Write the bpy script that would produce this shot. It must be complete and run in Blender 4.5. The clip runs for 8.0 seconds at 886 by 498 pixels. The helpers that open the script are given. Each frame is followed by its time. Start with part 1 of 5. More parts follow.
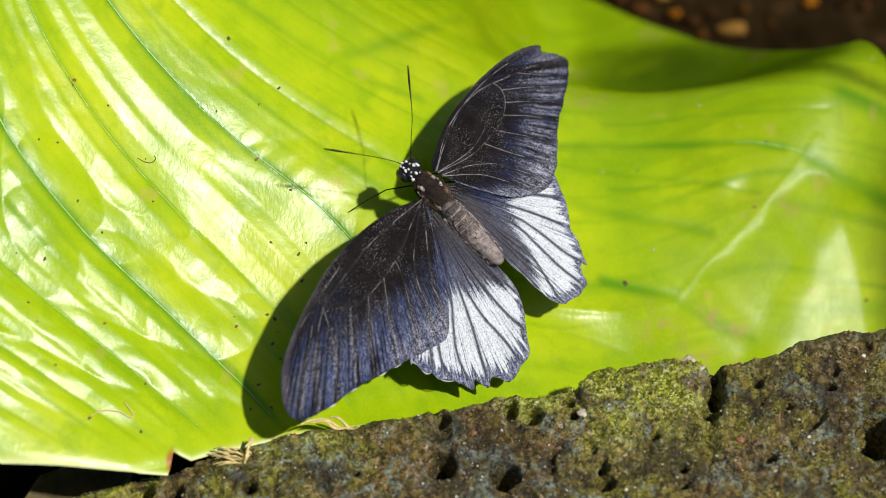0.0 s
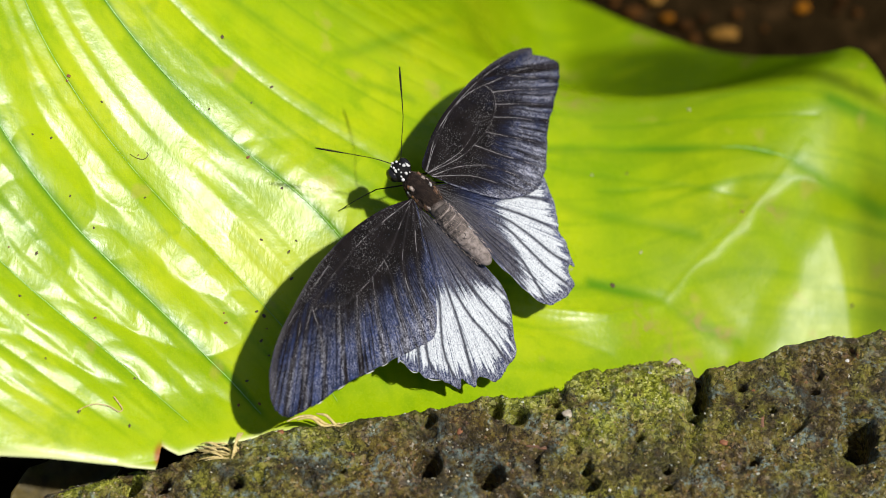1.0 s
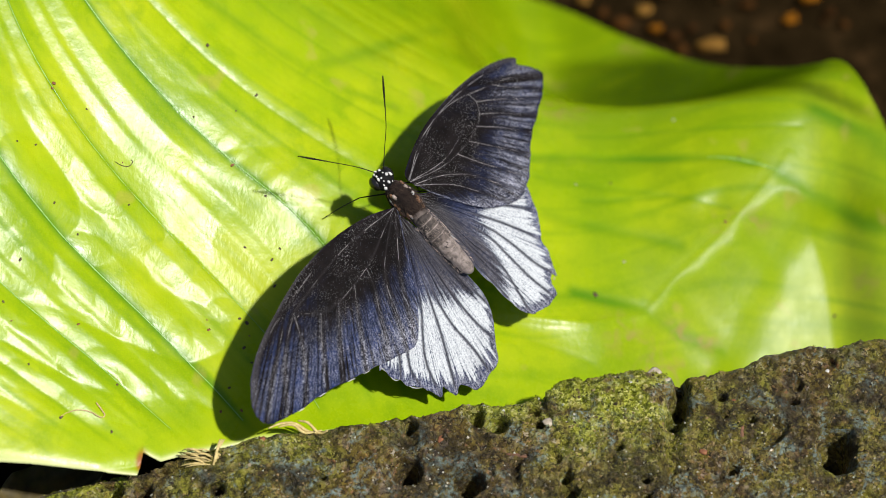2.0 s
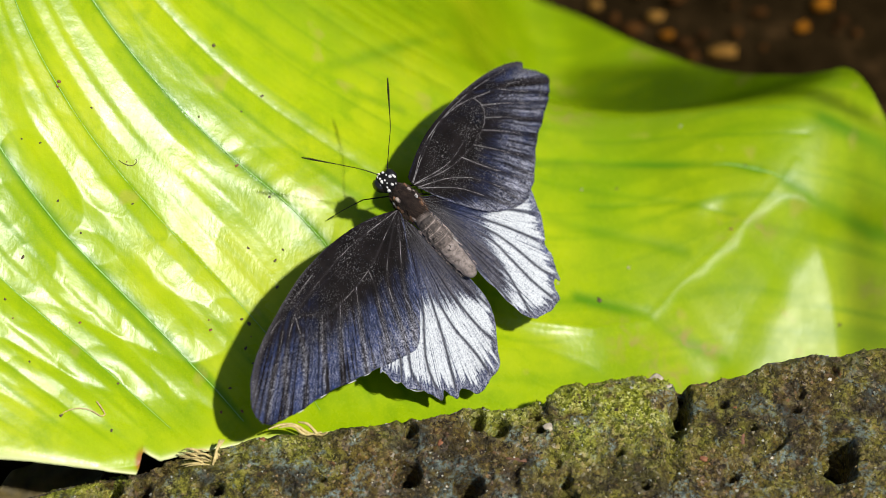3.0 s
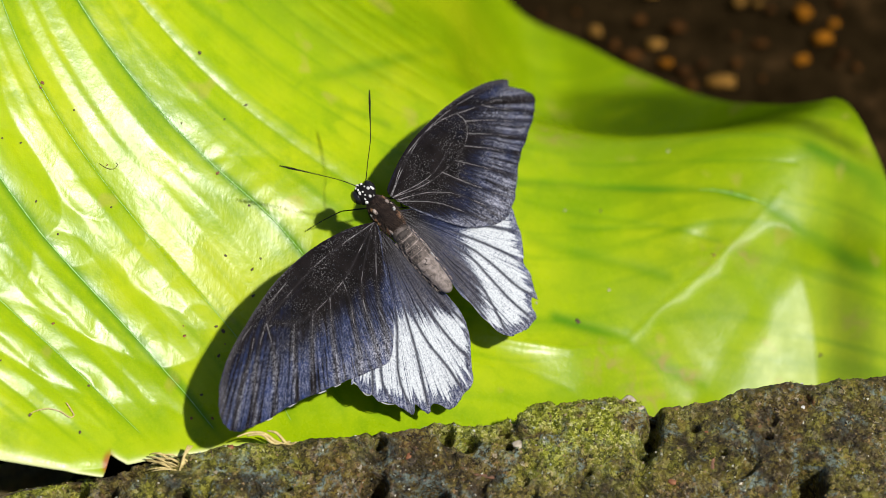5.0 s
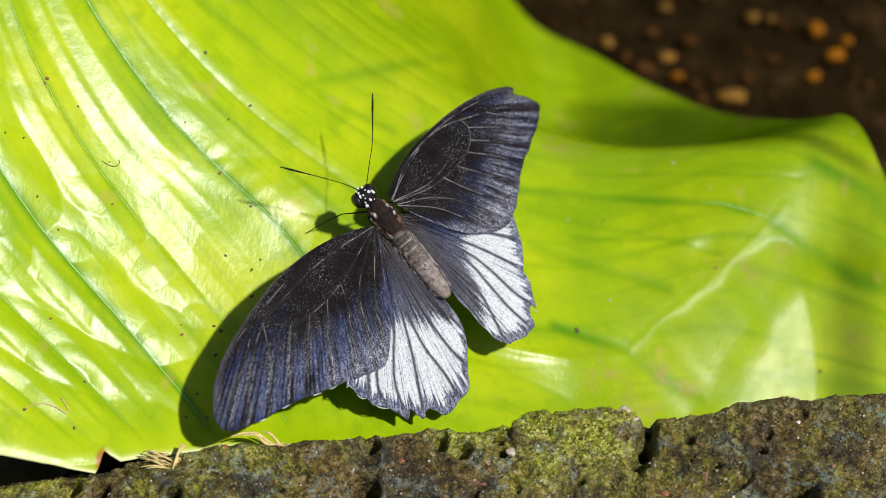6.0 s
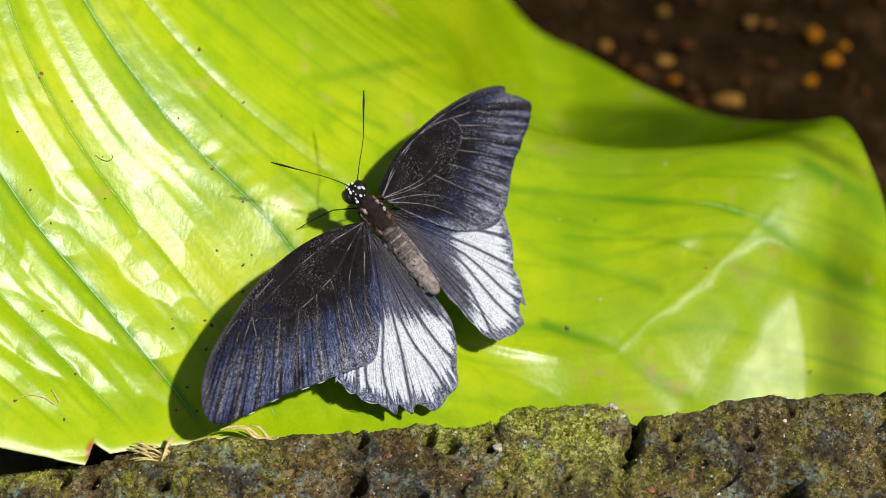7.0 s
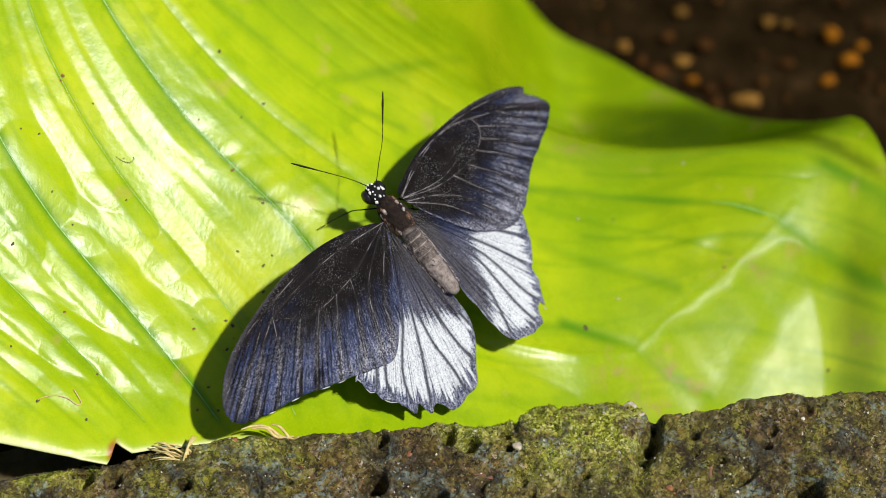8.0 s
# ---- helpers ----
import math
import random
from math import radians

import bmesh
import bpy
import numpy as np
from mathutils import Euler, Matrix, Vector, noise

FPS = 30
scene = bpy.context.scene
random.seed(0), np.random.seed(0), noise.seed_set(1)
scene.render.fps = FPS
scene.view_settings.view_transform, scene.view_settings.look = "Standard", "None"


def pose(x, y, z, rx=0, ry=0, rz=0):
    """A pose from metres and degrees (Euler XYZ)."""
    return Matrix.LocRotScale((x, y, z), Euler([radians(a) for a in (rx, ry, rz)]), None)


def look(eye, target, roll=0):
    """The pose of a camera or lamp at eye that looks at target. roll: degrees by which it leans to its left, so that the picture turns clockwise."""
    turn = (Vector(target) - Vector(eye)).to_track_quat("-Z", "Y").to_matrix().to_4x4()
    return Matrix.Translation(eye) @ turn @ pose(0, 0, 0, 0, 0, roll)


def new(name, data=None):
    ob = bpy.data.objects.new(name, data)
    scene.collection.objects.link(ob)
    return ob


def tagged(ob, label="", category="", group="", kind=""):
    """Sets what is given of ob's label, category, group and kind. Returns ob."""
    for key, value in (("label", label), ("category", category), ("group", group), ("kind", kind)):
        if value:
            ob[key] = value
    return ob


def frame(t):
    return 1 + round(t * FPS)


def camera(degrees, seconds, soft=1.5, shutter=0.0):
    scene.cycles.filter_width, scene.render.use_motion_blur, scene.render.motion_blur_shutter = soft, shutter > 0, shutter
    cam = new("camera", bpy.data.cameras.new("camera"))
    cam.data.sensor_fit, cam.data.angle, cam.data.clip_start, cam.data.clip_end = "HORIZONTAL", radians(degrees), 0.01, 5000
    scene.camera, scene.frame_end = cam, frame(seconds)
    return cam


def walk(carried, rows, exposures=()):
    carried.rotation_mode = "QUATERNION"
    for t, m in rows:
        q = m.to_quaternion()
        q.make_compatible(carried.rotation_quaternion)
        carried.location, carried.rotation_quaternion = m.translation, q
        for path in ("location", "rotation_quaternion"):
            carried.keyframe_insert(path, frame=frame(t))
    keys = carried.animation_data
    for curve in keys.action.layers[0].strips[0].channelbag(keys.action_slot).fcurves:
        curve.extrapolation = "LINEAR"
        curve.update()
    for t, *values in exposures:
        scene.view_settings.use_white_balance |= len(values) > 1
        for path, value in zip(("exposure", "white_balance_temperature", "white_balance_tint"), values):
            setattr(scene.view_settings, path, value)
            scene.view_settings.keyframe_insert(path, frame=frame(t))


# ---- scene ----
# ---- camera ----
EXPO = 0.26
cam = camera(20, 8.0, soft=0.5)
cam.data.dof.use_dof = True
cam.data.dof.focus_distance = 0.718
cam.data.dof.aperture_fstop = 6.2
walk(cam, [
    (0.0, pose(-0.0038, -0.3740, 0.7450, 30.000, 0.000, 0.000)),
    (0.2, pose(-0.0029, -0.3761, 0.7455, 30.071, -0.037, 0.112)),
    (0.5, pose(-0.0016, -0.3762, 0.7466, 29.989, -0.182, 0.367)),
    (0.8, pose(-0.0005, -0.3767, 0.7484, 30.029, -0.290, 0.494)),
    (1.0, pose(-0.0013, -0.3763, 0.7504, 29.943, -0.461, 0.688)),
    (1.2, pose(-0.0018, -0.3769, 0.7505, 30.070, -0.598, 0.815)),
    (1.5, pose(-0.0023, -0.3780, 0.7534, 30.064, -0.782, 1.011)),
    (1.7, pose(0.0021, -0.3779, 0.7537, 30.129, -0.614, 0.958)),
    (2.8, pose(0.0098, -0.3777, 0.7513, 30.133, -0.413, 1.728)),
    (3.0, pose(0.0132, -0.3780, 0.7521, 30.275, -0.289, 2.010)),
    (3.2, pose(0.0151, -0.3793, 0.7535, 30.560, -0.310, 2.140)),
    (3.5, pose(0.0191, -0.3821, 0.7551, 30.917, -0.338, 2.443)),
    (3.7, pose(0.0202, -0.3830, 0.7545, 31.064, -0.375, 2.502)),
    (4.0, pose(0.0237, -0.3821, 0.7527, 31.110, -0.395, 2.812)),
    (4.2, pose(0.0249, -0.3816, 0.7501, 31.173, -0.367, 3.027)),
    (4.5, pose(0.0295, -0.3822, 0.7473, 31.228, -0.282, 3.809)),
    (4.7, pose(0.0314, -0.3827, 0.7468, 31.222, -0.300, 4.009)),
    (5.8, pose(0.0416, -0.3856, 0.7459, 31.574, -0.556, 5.538)),
    (6.0, pose(0.0433, -0.3849, 0.7452, 31.595, -0.527, 5.902)),
    (6.2, pose(0.0442, -0.3875, 0.7440, 31.813, -0.540, 6.041)),
    (6.5, pose(0.0481, -0.3901, 0.7453, 31.860, -0.564, 6.570)),
    (6.7, pose(0.0517, -0.3912, 0.7463, 31.928, -0.370, 6.579)),
    (7.0, pose(0.0537, -0.3914, 0.7457, 32.006, -0.323, 6.575)),
    (7.2, pose(0.0540, -0.3921, 0.7448, 32.044, -0.231, 6.724)),
    (7.5, pose(0.0531, -0.3930, 0.7440, 32.024, -0.142, 6.809)),
    (7.7, pose(0.0540, -0.3927, 0.7462, 31.953, -0.027, 6.767)),
    (8.0, pose(0.0544, -0.3938, 0.7488, 32.039, 0.178, 6.661)),
], exposures=[(0.0, EXPO), (8.0, EXPO)])

# ---- light ----
SUN = Vector((0.44, -0.19, 0.88)).normalized()
world = bpy.data.worlds.new("sky")
scene.world = world
world.use_nodes = True
nt = world.node_tree
sky = nt.nodes.new("ShaderNodeTexSky")
sky.sky_type = "NISHITA"
sky.sun_disc = False
sky.sun_elevation = math.asin(SUN.z)
sky.sun_rotation = math.atan2(SUN.x, SUN.y)
nt.nodes["Background"].inputs[1].default_value = 0.075
nt.links.new(sky.outputs[0], nt.nodes["Background"].inputs[0])
sun_data = bpy.data.lights.new("sun", "SUN")
sun_data.energy = 5.0
sun_data.angle = radians(2.0)
sun_data.color = (1.0, 0.96, 0.90)
sun = new("sun", sun_data)
sun.matrix_world = look(SUN * 5, (0, 0, 0))

# ---- materials ----
def material(name, rough=0.6, metal=0.0):
    m = bpy.data.materials.new(name)
    m.use_nodes = True
    b = m.node_tree.nodes["Principled BSDF"]
    b.inputs["Roughness"].default_value = rough
    b.inputs["Metallic"].default_value = metal
    return m, m.node_tree, b


def node(tree, kind, **values):
    n = tree.nodes.new(kind)
    for key, value in values.items():
        if key in n.inputs:
            n.inputs[key].default_value = value
    return n


def attr(tree, name):
    n = tree.nodes.new("ShaderNodeAttribute")
    n.attribute_name = name
    return n.outputs["Fac"]


def coords(tree):
    return tree.nodes.new("ShaderNodeTexCoord").outputs["Object"]


def noise_tex(tree, scale, detail=4.0, rough=0.6, vector=None, distort=0.0):
    n = node(tree, "ShaderNodeTexNoise", Scale=scale, Detail=detail, Roughness=rough, Distortion=distort)
    tree.links.new(vector or coords(tree), n.inputs["Vector"])
    return n.outputs["Fac"]


def cells(tree, scale, vector=None):
    """A random value for each grain of a cell pattern, and the distance from the grain's middle."""
    n = node(tree, "ShaderNodeTexVoronoi", Scale=scale)
    tree.links.new(vector or coords(tree), n.inputs["Vector"])
    split = tree.nodes.new("ShaderNodeSeparateColor")
    tree.links.new(n.outputs["Color"], split.inputs[0])
    return split.outputs[0], n.outputs["Distance"]


def ramp(tree, fac, stops):
    n = tree.nodes.new("ShaderNodeValToRGB")
    e = n.color_ramp.elements
    while len(e) < len(stops):
        e.new(0.5)
    for el, (at, col) in zip(e, stops):
        el.position = at
        el.color = (*col, 1.0) if len(col) == 3 else col
    tree.links.new(fac, n.inputs[0])
    return n.outputs[0]


def grey(tree, fac, lo, hi, a=0.0, b=1.0):
    n = node(tree, "ShaderNodeMapRange")
    n.inputs[1].default_value, n.inputs[2].default_value = lo, hi
    n.inputs[3].default_value, n.inputs[4].default_value = a, b
    tree.links.new(fac, n.inputs[0])
    return n.outputs[0]


def mix(tree, fac, a, b, kind="MIX"):
    n = tree.nodes.new("ShaderNodeMix")
    n.data_type, n.blend_type = "RGBA", kind
    for sock, value in ((n.inputs[0], fac), (n.inputs[6], a), (n.inputs[7], b)):
        if isinstance(value, (int, float)):
            sock.default_value = value
        elif isinstance(value, tuple):
            sock.default_value = (*value, 1.0)
        else:
            tree.links.new(value, sock)
    return n.outputs[2]


def calc(tree, op, a, b=0.0):
    n = tree.nodes.new("ShaderNodeMath")
    n.operation = op
    for sock, value in ((n.inputs[0], a), (n.inputs[1], b)):
        if isinstance(value, (int, float)):
            sock.default_value = value
        else:
            tree.links.new(value, sock)
    return n.outputs[0]


def bump(tree, bsdf, height, strength=0.3, distance=0.001):
    n = node(tree, "ShaderNodeBump", Strength=strength, Distance=distance)
    tree.links.new(height, n.inputs["Height"])
    tree.links.new(n.outputs[0], bsdf.inputs["Normal"])
    return n.outputs[0]


def leaf_material():
    m, t, b = material("leaf_blade", 0.25)
    near, rim, scar = attr(t, "groove"), attr(t, "rim"), attr(t, "scar")
    co = coords(t)
    blotch = noise_tex(t, 26.0, 3.0, 0.55, co)
    fine = noise_tex(t, 420.0, 4.0, 0.65, co)
    base = ramp(t, blotch, [(0.32, (0.20, 0.325, 0.001)), (0.50, (0.305, 0.415, 0.001)), (0.68, (0.405, 0.475, 0.004))])
    base = mix(t, grey(t, fine, 0.35, 0.75, 0.0, 0.3), base, (0.20, 0.32, 0.006))
    base = mix(t, grey(t, attr(t, "streak"), 0.0, 0.5, 0.0, 0.68), base, (0.105, 0.24, 0.001))
    base = mix(t, grey(t, noise_tex(t, 95.0, 4.0, 0.6, co, 0.6), 0.52, 0.68, 0.0, 0.4), base, (0.13, 0.26, 0.001))
    # Deeper green to the right; on the back flap its shade is painted in.
    base = mix(t, calc(t, "MULTIPLY", attr(t, "deep_and_shade"), grey(t, noise_tex(t, 60.0, 4.0, 0.6, co), 0.3, 0.7, 0.25, 0.75)), base, (0.168, 0.265, 0.0005))
    base = mix(t, grey(t, noise_tex(t, 1500.0, 3.0, 0.7, co), 0.5, 0.75, 0.0, 0.35), base, (0.42, 0.50, 0.01))
    # Dark green of veins and furrows, with the shade inside them painted in.
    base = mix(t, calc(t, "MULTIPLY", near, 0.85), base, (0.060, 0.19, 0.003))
    base = mix(t, calc(t, "MULTIPLY", attr(t, "brown"), grey(t, noise_tex(t, 190.0, 3.0, 0.6, co, 0.8), 0.45, 0.65, 0.0, 0.6)), base, (0.30, 0.22, 0.06))
    base = mix(t, rim, base, (0.62, 0.64, 0.30))
    base = mix(t, scar, base, (0.30, 0.09, 0.015))
    patch = grey(t, noise_tex(t, 75.0, 2.0, 0.4, co), 0.68, 0.73, 0.0, 0.3)
    base = mix(t, patch, base, (0.42, 0.30, 0.08))
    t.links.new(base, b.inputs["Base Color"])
    gloss = grey(t, noise_tex(t, 120.0, 5.0, 0.65, co), 0.3, 0.7, 0.245, 0.325)
    t.links.new(calc(t, "ADD", gloss, calc(t, "MULTIPLY", attr(t, "worn"), 0.13)), b.inputs["Roughness"])
    t.links.new(grey(t, attr(t, "dull"), 0.0, 1.0, 0.205, 0.05), b.inputs["Specular IOR Level"])
    rib_map = t.nodes.new("ShaderNodeMapping")
    rib_map.inputs["Rotation"].default_value = (0, 0, 0.8)
    rib_map.inputs["Scale"].default_value = (1.0, 0.22, 1.0)
    t.links.new(co, rib_map.inputs["Vector"])
    ribs = noise_tex(t, 900.0, 3.0, 0.6, rib_map.outputs[0])
    quilt = noise_tex(t, 260.0, 2.0, 0.5, co, 0.2)
    height = calc(t, "ADD", calc(t, "MULTIPLY", quilt, 0.6), calc(t, "ADD", calc(t, "MULTIPLY", fine, 0.45), calc(t, "MULTIPLY", ribs, 0.35)))
    bump(t, b, height, 0.15, 0.0008)
    thin = t.nodes.new("ShaderNodeBsdfTranslucent")
    t.links.new(mix(t, 0.5, base, (0.12, 0.44, 0.001)), thin.inputs["Color"])
    join = t.nodes.new("ShaderNodeMixShader")
    join.inputs[0].default_value = 0.22
    t.links.new(b.outputs[0], join.inputs[1])
    t.links.new(thin.outputs[0], join.inputs[2])
    t.links.new(join.outputs[0], t.nodes["Material Output"].inputs["Surface"])
    return m


def thin_leaf_material():
    m, t, b = material("thin_leaf", 0.45)
    base = ramp(t, noise_tex(t, 40.0, 4.0, 0.6), [(0.3, (0.05, 0.12, 0.006)), (0.7, (0.09, 0.19, 0.010))])
    t.links.new(base, b.inputs["Base Color"])
    thin = t.nodes.new("ShaderNodeBsdfTranslucent")
    t.links.new(base, thin.inputs["Color"])
    join = t.nodes.new("ShaderNodeMixShader")
    join.inputs[0].default_value = 0.4
    t.links.new(b.outputs[0], join.inputs[1])
    t.links.new(thin.outputs[0], join.inputs[2])
    t.links.new(join.outputs[0], t.nodes["Material Output"].inputs["Surface"])
    return m


def rock_material():
    m, t, b = material("mossy_lava_rock", 0.85)
    co = coords(t)
    big = noise_tex(t, 24.0, 4.0, 0.6, co, 0.5)
    mid = noise_tex(t, 110.0, 5.0, 0.65, co, 0.3)
    fine = noise_tex(t, 900.0, 4.0, 0.7, co)
    warp = node(t, "ShaderNodeVectorMath")
    warp.operation = "ADD"
    jitter = node(t, "ShaderNodeTexNoise", Scale=1100.0, Detail=3.0)
    t.links.new(co, jitter.inputs["Vector"])
    small = node(t, "ShaderNodeVectorMath")
    small.operation = "SCALE"
    small.inputs["Scale"].default_value = 0.0026
    t.links.new(jitter.outputs["Color"], small.inputs[0])
    t.links.new(co, warp.inputs[0])
    t.links.new(small.outputs[0], warp.inputs[1])
    one, d1 = cells(t, 400.0, warp.outputs[0])
    two, d2 = cells(t, 1100.0, warp.outputs[0])
    grain = [(0.0, (0.012, 0.009, 0.006)), (0.22, (0.045, 0.027, 0.005)), (0.45, (0.115, 0.072, 0.010)), (0.62, (0.18, 0.13, 0.018)), (0.76, (0.22, 0.175, 0.040)),
             (0.88, (0.20, 0.17, 0.09)), (0.955, (0.34, 0.17, 0.07)), (1.0, (0.50, 0.45, 0.36))]
    base = mix(t, 0.7, ramp(t, one, grain), ramp(t, two, grain))
    green = [(0.0, (0.022, 0.026, 0.002)), (0.5, (0.135, 0.14, 0.008)), (1.0, (0.32, 0.32, 0.035))]
    moss = calc(t, "MULTIPLY", grey(t, big, 0.43, 0.58), grey(t, mid, 0.32, 0.6))
    base = mix(t, calc(t, "MULTIPLY", moss, 0.75), base, ramp(t, two, green))
    lich = grey(t, noise_tex(t, 95.0, 5.0, 0.65, co, 1.2), 0.53, 0.61)
    base = mix(t, calc(t, "MULTIPLY", lich, grey(t, fine, 0.45, 0.55, 0.0, 0.95)), base, (0.21, 0.27, 0.235))
    rust = grey(t, noise_tex(t, 130.0, 3.0, 0.5, co, 0.3), 0.70, 0.76)
    base = mix(t, calc(t, "MULTIPLY", rust, 0.7), base, (0.24, 0.085, 0.03))
    # Hollows of the bump go near black: their shade painted into the colour.
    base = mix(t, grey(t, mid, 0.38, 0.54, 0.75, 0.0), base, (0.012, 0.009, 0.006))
    bright = [(0.0, (0.08, 0.095, 0.004)), (0.4, (0.30, 0.33, 0.018)), (0.75, (0.50, 0.52, 0.075)), (1.0, (0.66, 0.66, 0.26))]
    base = mix(t, 0.20, base, (0.0, 0.0, 0.0))
    base = mix(t, attr(t, "moss"), base, ramp(t, two, bright))
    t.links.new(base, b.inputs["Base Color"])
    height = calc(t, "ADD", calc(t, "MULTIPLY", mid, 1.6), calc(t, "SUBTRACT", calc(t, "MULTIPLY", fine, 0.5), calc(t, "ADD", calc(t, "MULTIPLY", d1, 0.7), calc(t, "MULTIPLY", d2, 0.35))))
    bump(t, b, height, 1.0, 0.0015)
    b.inputs["Specular IOR Level"].default_value = 0.28
    t.links.new(grey(t, mid, 0.35, 0.65, 0.45, 0.9), b.inputs["Roughness"])
    return m


def soil_material():
    m, t, b = material("dark_soil", 0.95)
    co = coords(t)
    n1, n2 = noise_tex(t, 60.0, 6.0, 0.7, co), noise_tex(t, 220.0, 4.0, 0.7, co)
    base = ramp(t, n1, [(0.3, (0.0045, 0.0029, 0.0011)), (0.55, (0.0145, 0.0090, 0.0035)), (0.75, (0.046, 0.025, 0.0095))])
    t.links.new(base, b.inputs["Base Color"])
    b.inputs["Specular IOR Level"].default_value = 0.0
    bump(t, b, calc(t, "ADD", n1, calc(t, "MULTIPLY", n2, 0.5)), 0.8, 0.004)
    return m


def pebble_material(name, dark, light):
    m, t, b = material(name, 0.8)
    co = coords(t)
    info = t.nodes.new("ShaderNodeObjectInfo")
    n1 = noise_tex(t, 300.0, 5.0, 0.65, co)
    base = mix(t, grey(t, n1, 0.3, 0.7), dark, light)
    base = mix(t, calc(t, "MULTIPLY", info.outputs["Random"], 0.7), base, tuple(0.2 * c for c in dark))
    b.inputs["Specular IOR Level"].default_value = 0.06
    t.links.new(base, b.inputs["Base Color"])
    bump(t, b, n1, 0.5, 0.001)
    return m


def wing_material():
    m, t, b = material("wing_scales", 0.7)
    co = coords(t)
    blue, white, rib, dust, pale = (attr(t, k) for k in ("blue", "white", "rib", "dust", "pale"))
    lane = t.nodes.new("ShaderNodeCombineXYZ")
    t.links.new(attr(t, "across"), lane.inputs[0])
    t.links.new(attr(t, "along"), lane.inputs[1])
    streak = noise_tex(t, 1.0, 4.0, 0.65, lane.outputs[0])
    grain = noise_tex(t, 2200.0, 3.0, 0.75, co)
    cloud = noise_tex(t, 150.0, 4.0, 0.6, co)
    base = mix(t, grey(t, cloud, 0.3, 0.75), (0.0026, 0.0020, 0.0020), (0.0105, 0.0082, 0.0082))
    base = mix(t, calc(t, "MULTIPLY", grey(t, streak, 0.55, 0.75), 0.3), base, (0.013, 0.011, 0.013))
    tint = mix(t, grey(t, streak, 0.25, 0.75), (0.007, 0.012, 0.031), (0.023, 0.034, 0.088))
    base = mix(t, calc(t, "MULTIPLY", blue, 0.9), base, tint)
    sheen = grey(t, noise_tex(t, 210.0, 3.0, 0.6, co), 0.52, 0.68)
    base = mix(t, calc(t, "MULTIPLY", calc(t, "MULTIPLY", blue, sheen), 0.5), base, (0.018, 0.036, 0.125))
    lit = calc(t, "MULTIPLY", grey(t, streak, 0.44, 0.66), grey(t, grain, 0.45, 0.62))
    base = mix(t, calc(t, "MULTIPLY", calc(t, "MULTIPLY", blue, lit), 0.5), base, (0.11, 0.115, 0.19))
    base = mix(t, calc(t, "MULTIPLY", dust, grey(t, grain, 0.35, 0.65, 0.25, 1.0)), base, (0.066, 0.062, 0.066))
    fleck = calc(t, "MULTIPLY", pale, calc(t, "MULTIPLY", grey(t, grain, 0.42, 0.57), grey(t, streak, 0.33, 0.58)))
    base = mix(t, fleck, base, (0.36, 0.36, 0.41))
    worn = calc(t, "MULTIPLY", grey(t, noise_tex(t, 2600.0, 3.0, 0.7, co), 0.585, 0.68), grey(t, noise_tex(t, 110.0, 3.0, 0.5, co), 0.44, 0.60))
    base = mix(t, calc(t, "MULTIPLY", worn, 0.75), base, (0.28, 0.265, 0.26))
    loose = calc(t, "ADD", calc(t, "MULTIPLY", calc(t, "SUBTRACT", grain, 0.5), 2.4), calc(t, "MULTIPLY", calc(t, "SUBTRACT", streak, 0.5), 0.35))
    speck = grey(t, calc(t, "ADD", white, loose), 0.34, 0.62)
    core = calc(t, "ADD", calc(t, "MULTIPLY", white, 0.45), calc(t, "ADD", calc(t, "MULTIPLY", grain, 0.75), calc(t, "MULTIPLY", streak, 0.16)))
    powder = mix(t, grey(t, core, 0.70, 0.96), (0.115, 0.125, 0.155), (0.50, 0.52, 0.53))
    base = mix(t, speck, base, powder)
    base = mix(t, calc(t, "MULTIPLY", rib, grey(t, white, 0.1, 0.5, 0.35, 0.92)), base, mix(t, grey(t, white, 0.1, 0.5), (0.05, 0.044, 0.046), (0.022, 0.022, 0.030)))
    t.links.new(base, b.inputs["Base Color"])
    b.inputs["Specular IOR Level"].default_value = 0.03
    bump(t, b, calc(t, "ADD", calc(t, "MULTIPLY", grain, 0.6), streak), 0.14, 0.00025)
    return m


def simple_material(name, a, c, scale, rough=0.6, relief=0.3):
    m, t, b = material(name, rough)
    n1 = noise_tex(t, scale, 4.0, 0.65)
    t.links.new(mix(t, grey(t, n1, 0.3, 0.7), a, c), b.inputs["Base Color"])
    bump(t, b, n1, relief, 0.0005)
    return m


def island_material(name, stops, rough=0.8):
    m, t, b = material(name, rough)
    g = t.nodes.new("ShaderNodeNewGeometry")
    col = ramp(t, g.outputs["Random Per Island"], stops)
    n1 = noise_tex(t, 900.0, 3.0, 0.6)
    t.links.new(mix(t, grey(t, n1, 0.3, 0.7, 0.0, 0.5), col, (0.03, 0.025, 0.012)), b.inputs["Base Color"])
    b.inputs["Specular IOR Level"].default_value = 0.25
    return m


MOSS = island_material("moss_shoots", [(0.0, (0.08, 0.105, 0.004)), (0.5, (0.29, 0.33, 0.018)), (1.0, (0.56, 0.58, 0.10))])
GRIT = island_material("rock_grit", [(0.0, (0.012, 0.009, 0.006)), (0.40, (0.06, 0.042, 0.018)), (0.66, (0.19, 0.15, 0.06)), (0.84, (0.30, 0.20, 0.09)), (0.94, (0.32, 0.36, 0.30)), (1.0, (0.70, 0.64, 0.52))])
LEAF, ROCK, SOIL, WING = leaf_material(), rock_material(), soil_material(), wing_material()
THIN_LEAF = thin_leaf_material()
STALK = simple_material("green_stalk", (0.06, 0.12, 0.015), (0.11, 0.18, 0.03), 300.0, 0.5)
